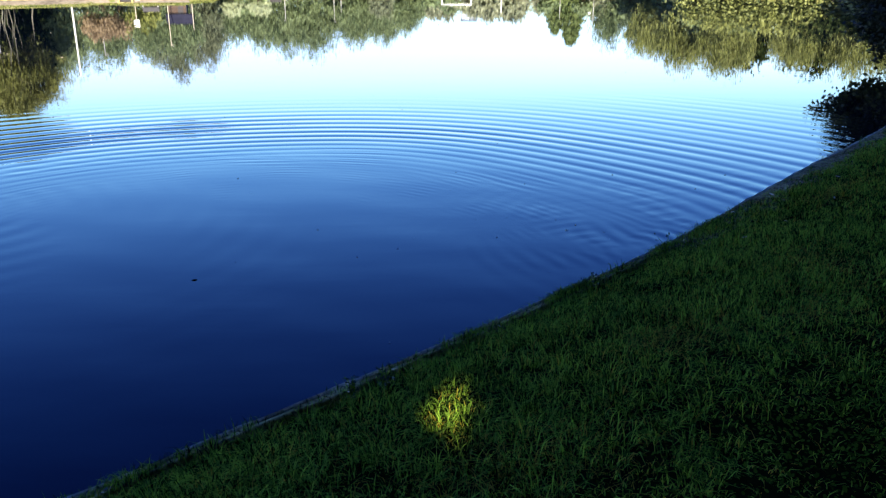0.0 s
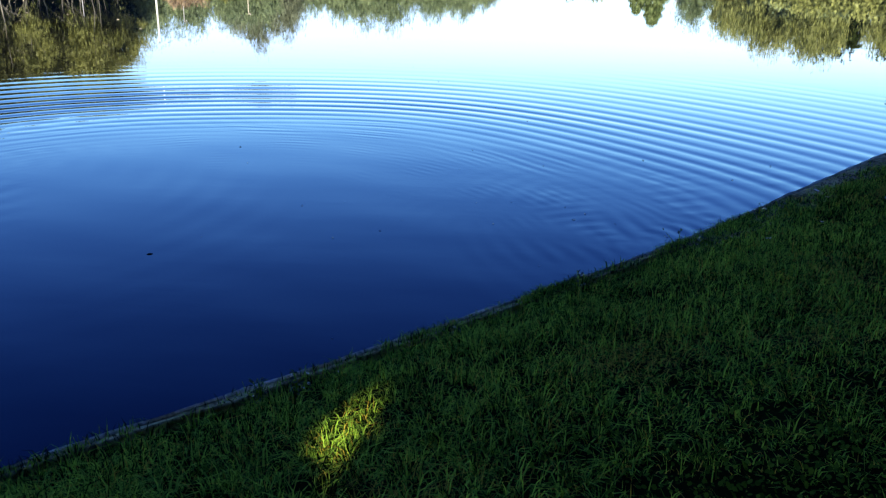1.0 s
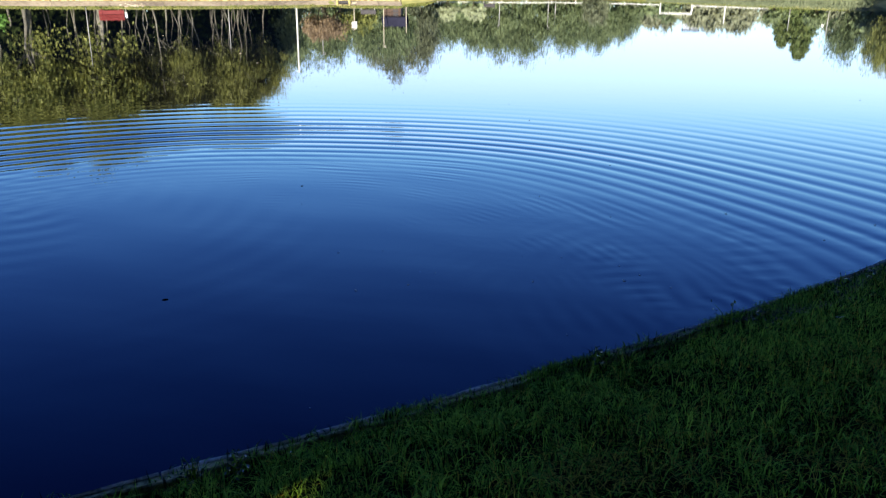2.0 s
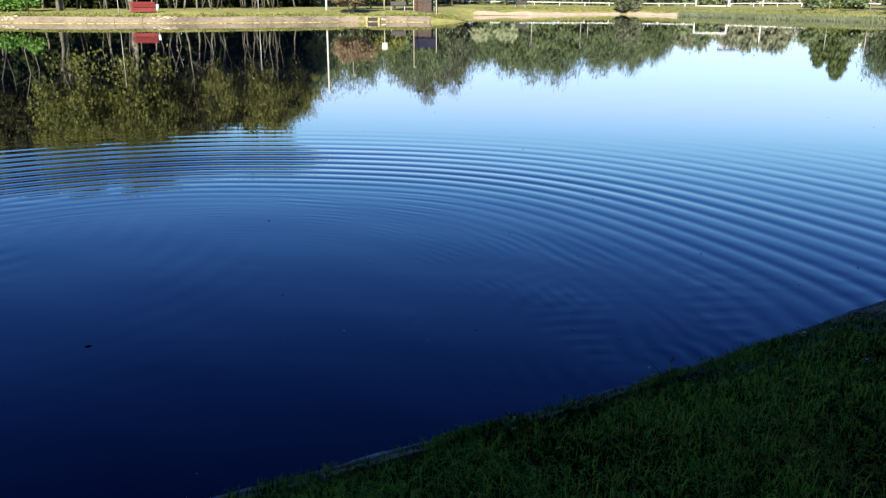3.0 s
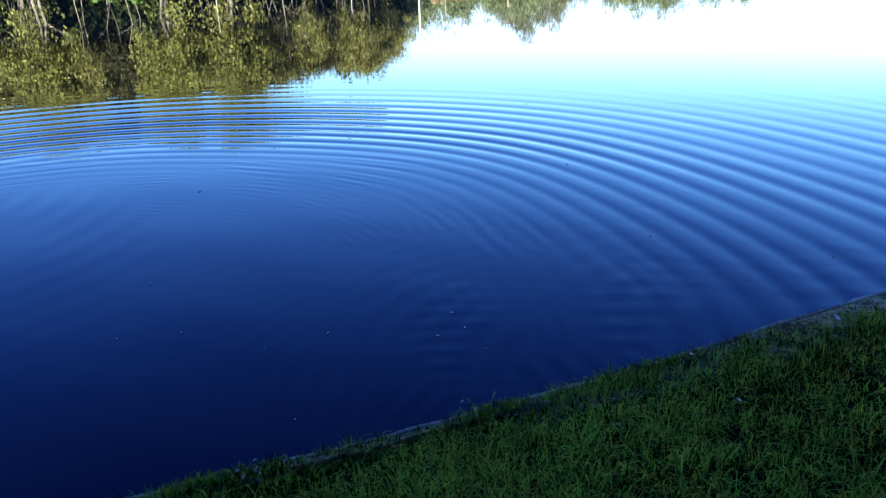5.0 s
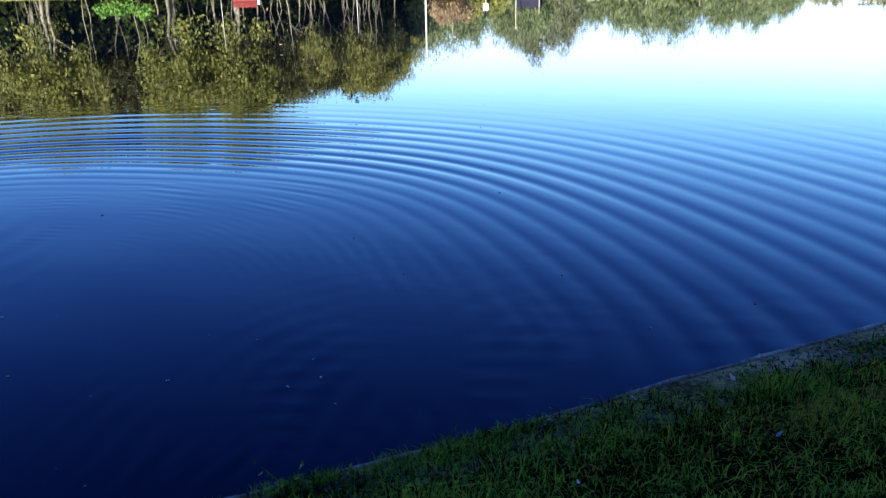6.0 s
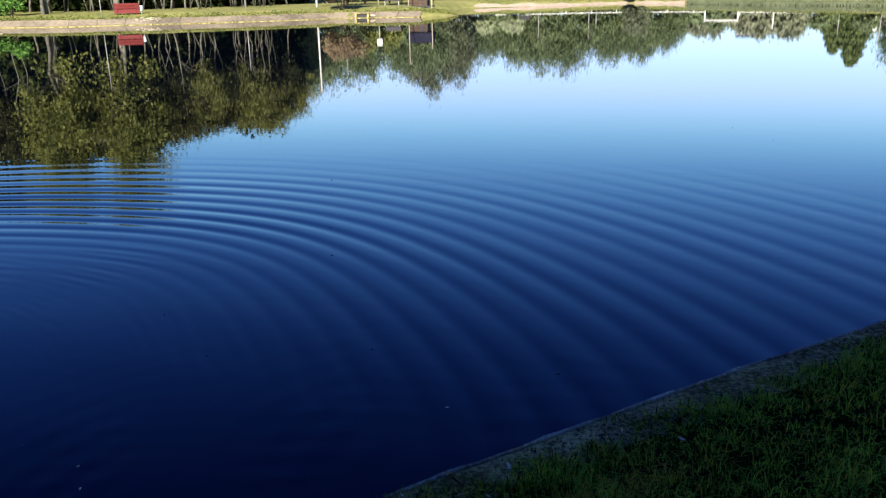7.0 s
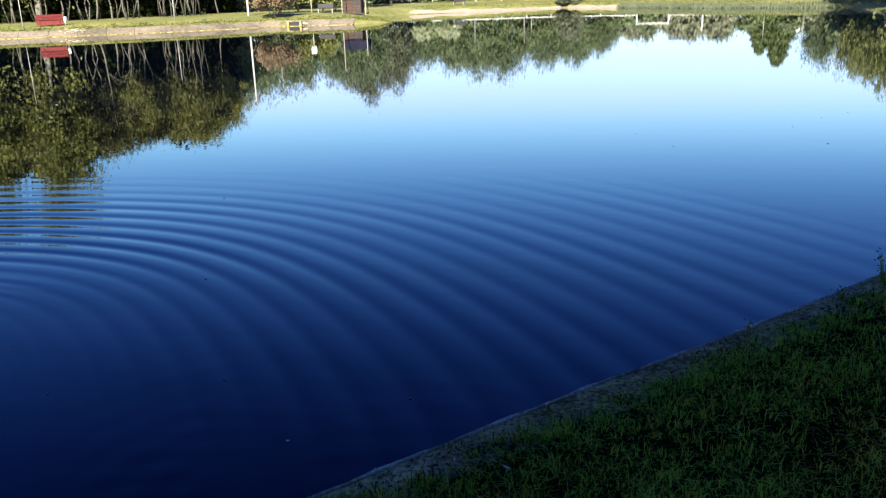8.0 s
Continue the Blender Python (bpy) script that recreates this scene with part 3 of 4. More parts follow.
belt("scrub", [(19.8, 69), (22.0, 66.9), (25, 65.4), (28, 63.6)], 0.4, 2.4, 0.6, 9000, 0.17, WILLOW, "yellow-green scrub hanging over the right shore")
belt("scrub", [(23, 72), (23, 84), (23.5, 96), (22, 106), (30, 112)], 1.0, 3.0, 0.9, 4000, 0.4, GREEN, "green scrub under the trees of the headland")

# ---- shrubs ----


def shrub(name, x, y, height, width, leaf, size, label, n=60, per=40, low=-0.25, droop=0.0, spread=0.16, base=None, twigs=6):
    t = thing(name, (x, y, z_at(x, y) if base is None else base), rng.uniform(0, 360), label, "bush")
    specs = []
    for _ in range(twigs):
        a, w = rng.uniform(0, 6.28), width * rng.uniform(0.15, 0.38)
        tip = Vector((math.cos(a) * w, math.sin(a) * w, height * rng.uniform(0.6, 0.9)))
        specs.append(([(0, 0, -0.1), tip * 0.5 + Vector((0, 0, 0.1 * height)), tip], [0.035, 0.022, 0.008]))
    part("stems", tubes("stems", DARKBARK, *specs, sides=5), t)
    c = clumps(n, per, (width / 2, width / 2, height * 0.55), spread, low, 0.3)
    c[:, 2] = np.maximum(c[:, 2] + height * 0.46, 0.03)
    part("foliage", leaves("foliage", c, size, leaf, droop), t)
    return t


shrub("bush", -28.2, 70.6, 3.0, 4.9, RUST, 0.13, "brown-leaved rounded bush leaning over a pond's edge", 150, 60, spread=0.2)
shrub("bush", -30.7, 81.3, 2.8, 2.8, LIME, 0.16, "pale grey-green leafy bush on a lawn", 70, 45, spread=0.2)
shrub("bush", -30.8, 77.5, 2.6, 3.0, GREEN, 0.16, "dark green leafy bush beside a lamp post", 70, 45, spread=0.2)
shrub("bush", -28.6, 82.5, 2.7, 3.2, LIME, 0.17, "pale leafy bush beside a sign post", 70, 45, spread=0.2)
shrub("bush", -29.5, 88.0, 2.8, 3.0, GREEN, 0.17, "green leafy bush behind a hut", 70, 45, spread=0.2)
shrub("clipped_bush", -28.9, 117.3, 3.1, 3.4, CLIPPED, 0.12, "round clipped pale green bush on a lawn", 300, 60, spread=0.09)
shrub("clipped_bush", -25.3, 118.2, 3.0, 3.5, CLIPPED, 0.12, "round clipped pale green bush on a lawn", 300, 60, spread=0.09)
shrub("waterside_bush", -8.25, 116.0, 3.9, 3.5, ASH, 0.15, "dense grey-green bush at the far water's edge", 240, 70, low=-0.9, spread=0.14, base=0.15)
for x, y in ((-53.4, 56.3), (-51.6, 56.0), (-50.0, 56.6)):
    shrub("bush", x, y, 1.5, 1.9, FRESH, 0.17, "fresh green leafy bush at the wood's edge", 50, 40, spread=0.14)
for x, y in ((16.5, 100), (12.4, 101.5), (20.4, 92.6), (22.3, 90.2), (21.2, 70.4), (24.5, 67.6)):
    shrub("bush", x, y, 1.7, 2.8, GREEN, 0.18, "green leafy bush near the pond's far shore", 55, 40, spread=0.18)

# a low leafy bush at the near kerb, and a tall one farther along that leans over the water


def kerb_bush(name, s, d, height, width, lean, leaf, size, n, per, spread, girth, label):
    x, y = (float(v) for v in kerb_place(s, d))
    t = thing(name, (x, y, z_at(x, y)), 0, label, "bush")
    specs = []
    for _ in range(14):
        a, w = rng.uniform(0, 6.28), width * rng.uniform(0.1, 0.42)
        tip = Vector((math.cos(a) * w + lean[0], math.sin(a) * w + lean[1], height * rng.uniform(0.45, 0.95)))
        specs.append(([(rng.normal() * 0.04, rng.normal() * 0.04, -0.1), tip * 0.5 + Vector((0, 0, 0.12 * height)), tip], [girth, girth * 0.6, girth * 0.2]))
    part("stems", tubes("stems", DARKBARK, *specs, sides=5), t)
    c = clumps(n, per, (width / 2, width / 2, height * 0.55), spread, -0.95, 0.3)
    c[:, 2] = np.maximum(c[:, 2] + height * 0.5, 0.02)
    c[:, :2] += np.array(lean) * np.clip(c[:, 2:] / height + 0.35, 0, 1)
    part("foliage", leaves("foliage", c, size, leaf, 0.1), t)


kerb_bush("near_bush", 10.9, 0.62, 0.62, 0.95, (-0.25, 0.22), BUSHLEAF, 0.030, 95, 22, 0.05, 0.008, "low dark leafy bush growing at the near kerb")
kerb_bush("overhanging_bush", 19.2, 0.4, 1.9, 4.2, (-1.2, 0.9), OLIVE, 0.075, 620, 32, 0.16, 0.05, "tall leafy bush leaning over the near water's edge")

kerb_bush("overhanging_bush", 14.4, 0.3, 2.1, 1.9, (-0.95, 0.75), OLIVE, 0.055, 260, 30, 0.12, 0.03, "leafy bush with pale lit leaves hanging over the near water")

# ---- the near kerb ----


def slab_width(s):
    """How far inland the bare concrete reaches: a narrow strip where the turf has grown over it."""
    return np.interp(s, [2.4, 3.3], [0.075, 0.42]) + np.interp(s, [2.4, 3.3], [0.2, 1.0]) * (0.05 * np.sin(5.3 * s) + 0.035 * np.sin(11.7 * s + 1))


def build_kerb():
    """A band of sloping concrete slabs with a narrow raised lip along the water."""
    kerb = thing("kerb", (0, 0, 0), 0, "weathered grey concrete kerb along the near water's edge", "kerb", kind="structure")
    step = 1.0
    for s in np.arange(-6, 24, step):
        a, b = s + 0.006, s + step - 0.006
        tilt = 0.012 * math.sin(s * 2.7)
        for name, d0, d1, z0, z1, low, mat in (("slab", 0.020, 0.46, 0.086, 0.155, -0.12, CONCRETE), ("lip", 0.0, 0.018, 0.094, 0.092, -0.45, EDGE)):
            n = 12
            verts, faces = [], []
            for i in range(n + 1):
                k = a + (b - a) * i / n
                wob = 0.006 * math.sin(k * 9.1) + 0.004 * math.sin(k * 23.0)
                if name == "slab":
                    d1 = slab_width(k)
                    z1 = z0 + 0.163 * (d1 - d0)
                p, q = kerb_place(k, d0 + wob), kerb_place(k, d1)
                z = tilt * (i / n - 0.5)
                rim = 0.006
                e0, e1 = kerb_place(k, d0 + rim + wob), kerb_place(k, d1 - rim)
                verts += [(*p, low), (*p, z0 + z - rim), (*e0, z0 + z), (*e1, z1 + z), (*q, z1 + z - rim), (*q, low)]
            for i in range(n):
                for j in range(5):
                    u = i * 6 + j
                    faces.append((u, u + 1, u + 7, u + 6))
            faces += [(5, 4, 3, 2, 1, 0), tuple(n * 6 + j for j in range(6))]
            me = mesh_of(name, verts, faces, mat)
            part(name, me, kerb)


build_kerb()


def build_litter():
    """Crumbs of soil, straw and droppings lying on the kerb slabs."""
    n = 5200
    s, d = rng.uniform(2.2, 12, n), 0.03 + 0.42 * rng.uniform(0, 1, n) ** 0.8
    p = kerb_place(s, d)
    z = 0.084 + 0.165 * (d - 0.036) + 0.004
    r, a = rng.uniform(0.002, 0.009, n), rng.uniform(0, 6.28, n)
    long = rng.uniform(0.8, 3.0, n)
    cx, sx = np.cos(a), np.sin(a)
    corner = lambda u, v, h: np.stack([p[:, 0] + (u * long * cx - v * sx) * r, p[:, 1] + (u * long * sx + v * cx) * r, z + h * r], -1)
    verts = np.stack([corner(-1, 0, 0), corner(0, -1, 0), corner(1, 0, 0), corner(0, 1, 0), corner(0.1, 0.1, 0.9)], 1).reshape(-1, 3)
    base = np.arange(n)[:, None, None] * 5
    faces = (base + np.array([(0, 1, 4), (1, 2, 4), (2, 3, 4), (3, 0, 4)])).reshape(-1, 3)
    tagged(new("kerb_litter", mesh_of("kerb_litter", verts, faces, LITTER)), "crumbs of soil and straw on the kerb", "litter", kind="stuff")


build_litter()

# ---- the far bank ----


def build_embankment():
    """Sloping concrete slabs along the left shore."""
    bank = thing("embankment", (0, 0, 0), 0, "sloping pinkish concrete slabs along the far shore", "embankment", kind="structure")
    line = SHORE[-10:-3][::-1]
    steps = np.hypot(*np.diff(line, axis=0).T)
    total = steps.sum()
    place = lambda k: np.array(on_line(line, k / total))
    out = lambda k: (lambda e: np.array((-e[1], e[0])) / np.hypot(*e))(place(min(k + 0.6, total)) - place(max(k - 0.6, 0)))
    for k in np.arange(0.3, total - 2.0, 2.0):
        verts = []
        lift = 0.015 * math.sin(k * 3.1)
        for q in (k + 0.012, k + 1.0, k + 1.988):
            p, o = place(q), out(q)
            for d, z in ((-0.35, -0.25), (-0.15, -0.02), (1.2, 0.46), (1.32, 0.45), (1.32, 0.2)):
                verts.append((*(p + o * d), z + lift))
        faces = [(i * 5 + j, i * 5 + j + 1, i * 5 + j + 6, i * 5 + j + 5) for i in range(2) for j in range(4)] + [(0, 1, 2, 3, 4), (14, 13, 12, 11, 10)]
        part("slab", mesh_of("slab", verts, faces, SLAB), bank)
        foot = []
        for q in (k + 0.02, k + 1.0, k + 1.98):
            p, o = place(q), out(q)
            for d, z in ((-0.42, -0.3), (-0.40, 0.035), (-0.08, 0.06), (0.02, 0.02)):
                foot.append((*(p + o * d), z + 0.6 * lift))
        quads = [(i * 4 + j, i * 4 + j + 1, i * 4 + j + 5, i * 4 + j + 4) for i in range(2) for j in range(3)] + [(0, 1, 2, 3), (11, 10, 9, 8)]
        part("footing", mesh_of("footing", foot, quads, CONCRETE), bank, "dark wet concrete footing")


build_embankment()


def rubble(x, y, length, turn, label):
    """A low drift of broken pale stones lying on the slope."""
    verts, faces = [], []
    heaps = rng.uniform(-0.42, 0.42, 4)
    for _ in range(46):
        px, py = (heaps[rng.integers(0, 4)] + rng.normal() * 0.09) * length, rng.normal() * 0.24
        w, h, l = rng.uniform(0.05, 0.16), rng.uniform(0.03, 0.13), rng.uniform(0.06, 0.26)
        base = len(verts)
        for a in np.linspace(0, 6.28, 7)[:-1]:
            verts.append((px + l * math.cos(a) * rng.uniform(0.7, 1.1), py + w * math.sin(a) * rng.uniform(0.7, 1.1), 0.34 * py - 0.08))
        for a in np.linspace(0, 6.28, 7)[:-1]:
            verts.append((px + l * 0.7 * math.cos(a) * rng.uniform(0.7, 1.1), py + w * 0.7 * math.sin(a) * rng.uniform(0.7, 1.1), 0.34 * py + h))
        faces += [(base + i, base + (i + 1) % 6, base + 6 + (i + 1) % 6, base + 6 + i) for i in range(6)] + [tuple(base + 6 + i for i in range(6))]
    ob = new("rubble", mesh_of("rubble", verts, faces, RUBBLE))
    ob.matrix_basis = pose(x, y, 0.30, 0, 0, turn)
    tagged(ob, label, "rubble", "rubble on the far slope", "stuff")


for x, y, l, a in ((-49.2, 54.2, 2.4, 10), (-44.6, 55.6, 2.2, 15), (-38.9, 58.6, 2.8, 32), (-31.7, 64.6, 2.6, 44)):
    rubble(x, y, l, a, "pale broken stones lying on a concrete slope")


def build_sand():
    """Bare pale earth between the water and the lawn on the far shore."""
    line = [(-24.8, 98.2), (-15.7, 106.1), (-9.4, 115.6), (-1.9, 108.1)]
    verts, faces = [], []
    ks = np.linspace(0, 1, 40)
    for i, k in enumerate(ks):
        x, y = on_line(line, k)
        for d in (-0.15, 0.1, 0.3, 0.5, 1.0 + 0.2 * math.sin(k * 40) + 0.12 * math.sin(k * 97)):
            verts.append((x, y + d, z_at(x, y + d) + 0.03))
    for i in range(len(ks) - 1):
        for j in range(4):
            u = i * 5 + j
            faces.append((u, u + 5, u + 6, u + 1))
    tagged(new("bare_bank", mesh_of("bare_bank", verts, faces, SAND, True)), "bare pale earth bank below a far lawn", "bank", kind="structure")


build_sand()


def build_reeds():
    n = 5200
    k = rng.uniform(0, 1, n)
    x, y = on_line([(-1.6, 107.8), (6.6, 97.7), (16, 89.7), (19.4, 88.6)], k)
    y = y + rng.uniform(-0.5, 1.6, n)
    h, a, b = rng.uniform(0.1, 0.4, n), rng.normal(size=n) * 0.12, rng.normal(size=n) * 0.12
    g = np.maximum(land(x, y), -0.05)
    w = 0.035
    verts = np.stack([np.stack([x - w, y, g], -1), np.stack([x + w, y, g], -1), np.stack([x + a + w * 0.4, y + b, g + h], -1), np.stack([x + a - w * 0.4, y + b, g + h], -1)], 1).reshape(-1, 3)
    tagged(new("reeds", mesh_of("reeds", verts, np.arange(4 * n).reshape(n, 4), REED)), "tawny green reeds along the far shore", "reeds", kind="stuff")


build_reeds()


def build_tufts():
    """Uneven grass over the far lawns' edges."""
    n = 16000
    k = rng.uniform(0, 1, n)
    half = n * 6 // 10
    x, y = on_line([(-66, 46.5), (-51, 54.4), (-43.5, 55.6), (-38.1, 59.3), (-34.1, 61.8), (-29.5, 66.6), (-27, 70.3), (-20.5, 71.6), (-18.4, 74.2)], k)
    x2, y2 = on_line([(-25, 100), (-15.7, 108), (-9.4, 117.5), (-1.9, 110), (6.6, 99.9), (16, 92), (20, 91)], k)
    first = np.arange(n) < half
    out = np.abs(rng.normal(size=n)) * np.where(first, 0.75, 3.0)
    x, y = np.where(first, x - 0.6 * out, x2), np.where(first, y + 0.8 * out, y2 + out)
    h, w, a = rng.uniform(0.03, 0.10, n), rng.uniform(0.03, 0.09, n), rng.uniform(0, 6.28, n)
    g = land(x, y) - 0.02
    dx, dy = w * np.cos(a), w * np.sin(a)
    lx, ly = rng.normal(size=n) * 0.05, rng.normal(size=n) * 0.05
    verts = np.stack([np.stack([x - dx, y - dy, g], -1), np.stack([x + dx, y + dy, g], -1), np.stack([x + lx + dx * 0.5, y + ly + dy * 0.5, g + h], -1), np.stack([x + lx - dx * 0.5, y + ly - dy * 0.5, g + h], -1)], 1).reshape(-1, 3)
    tagged(new("lawn_tufts", mesh_of("lawn_tufts", verts, np.arange(4 * n).reshape(n, 4), TUFT)), "uneven sunlit yellow-green grass edging far lawns", "grass", kind="stuff")


build_tufts()

# ---- things on the far side ----


def drain_outlet(x, y, turn):
    """Dark panel and concrete frame added in the far bank as a bush's shade."""
    t = thing("drain_outlet", (x, y, 0.0), turn, "dark panel in a concrete frame, added as a bush's shade", "drain")
    part("headwall", boxes("headwall", CONCRETE, ((0.18, 0.3, 0.56), (-0.52, 0, 0.08)), ((0.18, 0.3, 0.56), (0.52, 0, 0.08)), ((1.22, 0.3, 0.08), (0, 0, 0.40)), bevel=0.02), t)
    # dark panel where the bush only casts shade
    part("mouth", boxes("mouth", DARK, ((0.86, 0.08, 0.36), (0, 0.08, 0.14))), t, "dark panel painted as shade")
    part("stone", boxes("stone", RUBBLE, ((0.42, 0.3, 0.16), (0.92, -0.1, 0.2), (0, 6, 14)), bevel=0.05), t, "pale broken stone")


drain_outlet(-25.5, 69.0, 12)


def bench(x, y, turn, label):
    t = thing("bench", (x, y, z_at(x, y)), turn, label, "bench", "park benches")
    back = part("backrest", boxes("backrest", RED, ((1.5, 0.03, 0.06), (0, 0.335, 0.71), (-10, 0, 0))), t)
    for k, z in enumerate((0.50, 0.64, 0.78)):
        part("back_board", boxes("back_board", RED, ((1.86, 0.035, 0.125), (0, 0.26 + 0.03 * k, z), (-10, 0, 0))), back)
    seat = part("seat", boxes("seat", RED, ((1.5, 0.40, 0.03), (0, -0.01, 0.40))), t)
    for k in range(3):
        part("seat_board", boxes("seat_board", RED, ((1.86, 0.13, 0.035), (0, -0.16 + 0.15 * k, 0.435))), seat)
    for s in (-0.7, 0.7):
        part("leg", boxes("leg", RED, ((0.06, 0.50, 0.05), (s, 0, 0.39)), ((0.06, 0.06, 0.41), (s, -0.2, 0.2)), ((0.06, 0.06, 0.85), (s, 0.25, 0.42), (-8, 0, 0))), t)
    part("front_board", boxes("front_board", RED, ((1.86, 0.03, 0.30), (0, 0.21, 0.24))), t)
    return t


bench(-41.15, 59.2, 220, "red painted slatted park bench on a lawn")


def litter_bin(x, y):
    t = thing("litter_bin", (x, y, z_at(x, y)), 0, "small white litter bin beside a red bench", "bin")
    bm = bmesh.new()
    bmesh.ops.create_cone(bm, cap_ends=True, segments=18, radius1=0.10, radius2=0.125, depth=0.40, matrix=pose(0, 0, 0.42))
    body = part("body", bm_mesh("body", bm, WHITE, True), t)
    bm = bmesh.new()
    bmesh.ops.create_cone(bm, cap_ends=True, segments=18, radius1=0.138, radius2=0.128, depth=0.04, matrix=pose(0, 0, 0.63))
    part("rim", bm_mesh("rim", bm, WHITE, True), body)
    part("post", tubes("post", STEEL, ([(0, 0, -0.1), (0, 0, 0.24)], [0.03, 0.03])), t)


litter_bin(-40.28, 59.85)


def lamp_post(x, y, height, girth, mat, label, head=True, ball=False):
    t = thing("lamp_post", (x, y, z_at(x, y)), rng.uniform(0, 360), label, "lamp post", "posts round the pond")
    pole = part("pole", tubes("pole", mat, ([(0, 0, -0.3), (0, 0, 0.8), (0.01, 0, height)], [girth * 1.2, girth, girth * 0.75]), sides=10), t)
    if ball:
        bm = bmesh.new()
        bmesh.ops.create_uvsphere(bm, u_segments=16, v_segments=10, radius=0.24, matrix=pose(0, 0, height + 0.18))
        part("globe", bm_mesh("globe", bm, WHITE, True), pole, "white globe")
    elif head:
        head_part = part("head", boxes("head", mat, ((0.34, 0.14, 0.07), (0.12, 0, height), (0, -8, 0)), bevel=0.02), t)
        part("lens", boxes("lens", WHITE, ((0.22, 0.10, 0.02), (0.15, 0, height - 0.045), (0, -8, 0)), bevel=0.005), head_part, "white lens")


lamp_post(-41.9, 57.2, 4.4, 0.032, STEEL, "thin grey metal post at the wood's edge", False)
lamp_post(-34.7, 66.0, 3.3, 0.04, STEEL, "thin grey metal post by the far bank", False)
lamp_post(-31.35, 72.3, 5.75, 0.085, PALEPOLE, "tall pale lamp post at the pond's far bank")
lamp_post(-30.9, 77.0, 4.4, 0.05, STEEL, "thin grey lamp post among bushes")
lamp_post(-26.2, 81.5, 4.1, 0.042, TANPOLE, "pale tan lamp post beside a small hut")
lamp_post(-24.1, 82.3, 3.3, 0.042, TANPOLE, "pale tan post beside a small hut", False)
lamp_post(-22.9, 124.4, 3.8, 0.06, STEEL, "thin grey lamp post beyond a low fence")
lamp_post(-15.9, 125.6, 4.0, 0.06, STEEL, "thin grey lamp post beyond a low fence")
lamp_post(-14.9, 125.9, 3.4, 0.06, STEEL, "thin grey lamp post beyond a low fence")
lamp_post(8.55, 123.8, 2.6, 0.10, PALEPOLE, "white post in a far field", False)
lamp_post(17.9, 104.0, 1.5, 0.05, PALEPOLE, "low white globe lamp by trees", ball=True)
lamp_post(18.3, 103.2, 3.1, 0.05, STEEL, "thin grey post by trees", False)
lamp_post(14.4, 104.4, 2.5, 0.045, STEEL, "thin grey post by a conifer", False)


def sign_post(x, y):
    t = thing("sign_post", (x, y, z_at(x, y)), 20, "white square board on a thin pale post", "sign")
    part("post", tubes("post", TANPOLE, ([(0, 0, -0.3), (0, 0, 1.9)], [0.045, 0.045]), sides=8), t)
    part("board", boxes("board", WHITE, ((0.52, 0.3, 0.6), (0, 0, 1.85)), bevel=0.03), t)


sign_post(-28.9, 80.4)


def hut(x, y, turn):
    """A small timber hut with a pitched roof and an open porch side."""
    t = thing("hut", (x, y, z_at(x, y)), turn, "small brown timber hut with a dark pitched roof", "hut")
    w, dp, h = 1.7, 1.9, 1.35
    part("floor", boxes("floor", DARK, ((w + 0.6, dp, 0.12), (0.25, 0, 0.06))), t)
    front = part("front_wall", boxes("front_wall", DARK, ((w, 0.03, h - 0.04), (0, -dp / 2 + 0.045, 0.12 + h / 2))), t)
    for k in range(9):
        part("board", boxes("board", TIMBER, ((w / 9 - 0.012, 0.05, h), (-w / 2 + (k + 0.5) * w / 9, -dp / 2, 0.12 + h / 2)), bevel=0.004), front)
    part("side_wall", boxes("side_wall", TIMBER, ((0.05, dp - 0.06, h), (-w / 2 - 0.03, 0, 0.12 + h / 2))), t)
    # right wall takes the dark timber: its shaded side is painted in
    part("side_wall", boxes("side_wall", DARK, ((0.05, dp - 0.06, h), (w / 2 + 0.03, 0, 0.12 + h / 2))), t)
    part("back_wall", boxes("back_wall", DARK, ((w, 0.05, h), (0, dp / 2, 0.12 + h / 2))), t)
    for z in (0.40, 0.75, 1.05):
        part("rail", boxes("rail", TIMBER, ((w, 0.04, 0.07), (0, -dp / 2 - 0.045, z))), front)
    # solid dark panel stands in for the shade of the open front
    part("doorway", boxes("doorway", DARK, ((0.5, 0.03, 0.75), (0.35, -dp / 2 - 0.045, 1.0))), front, "dark panel painted as the doorway's shade")
    for s in (-0.85, 0.85):
        part("porch_post", boxes("porch_post", DARK, ((0.08, 0.08, h), (w / 2 + 0.45, s, 0.12 + h / 2))), t)
    rise, half = 1.0, dp / 2 + 0.25
    slope = math.degrees(math.atan2(rise, half))
    for s in (-1, 1):
        part("roof_slope", boxes("roof_slope", ROOF, ((w + 0.85, math.hypot(rise, half), 0.06), (0.18, s * half / 2, 0.12 + h + rise / 2), (-s * slope, 0, 0))), t)
    for e in (-w / 2 - 0.02, w / 2 + 0.44):
        bm = bmesh.new()
        tri = [bm.verts.new(v) for v in ((e, -half + 0.12, h + 0.12), (e, half - 0.12, h + 0.12), (e, 0, h + rise))]
        tri2 = [bm.verts.new((v.co.x + 0.05, v.co.y, v.co.z)) for v in tri]
        bm.faces.new(tri), bm.faces.new(tri2[::-1])
        for i in range(3):
            bm.faces.new((tri[i], tri[(i + 1) % 3], tri2[(i + 1) % 3], tri2[i]))
        part("gable", bm_mesh("gable", bm, DARK), t)


hut(-26.2, 84.6, 12)


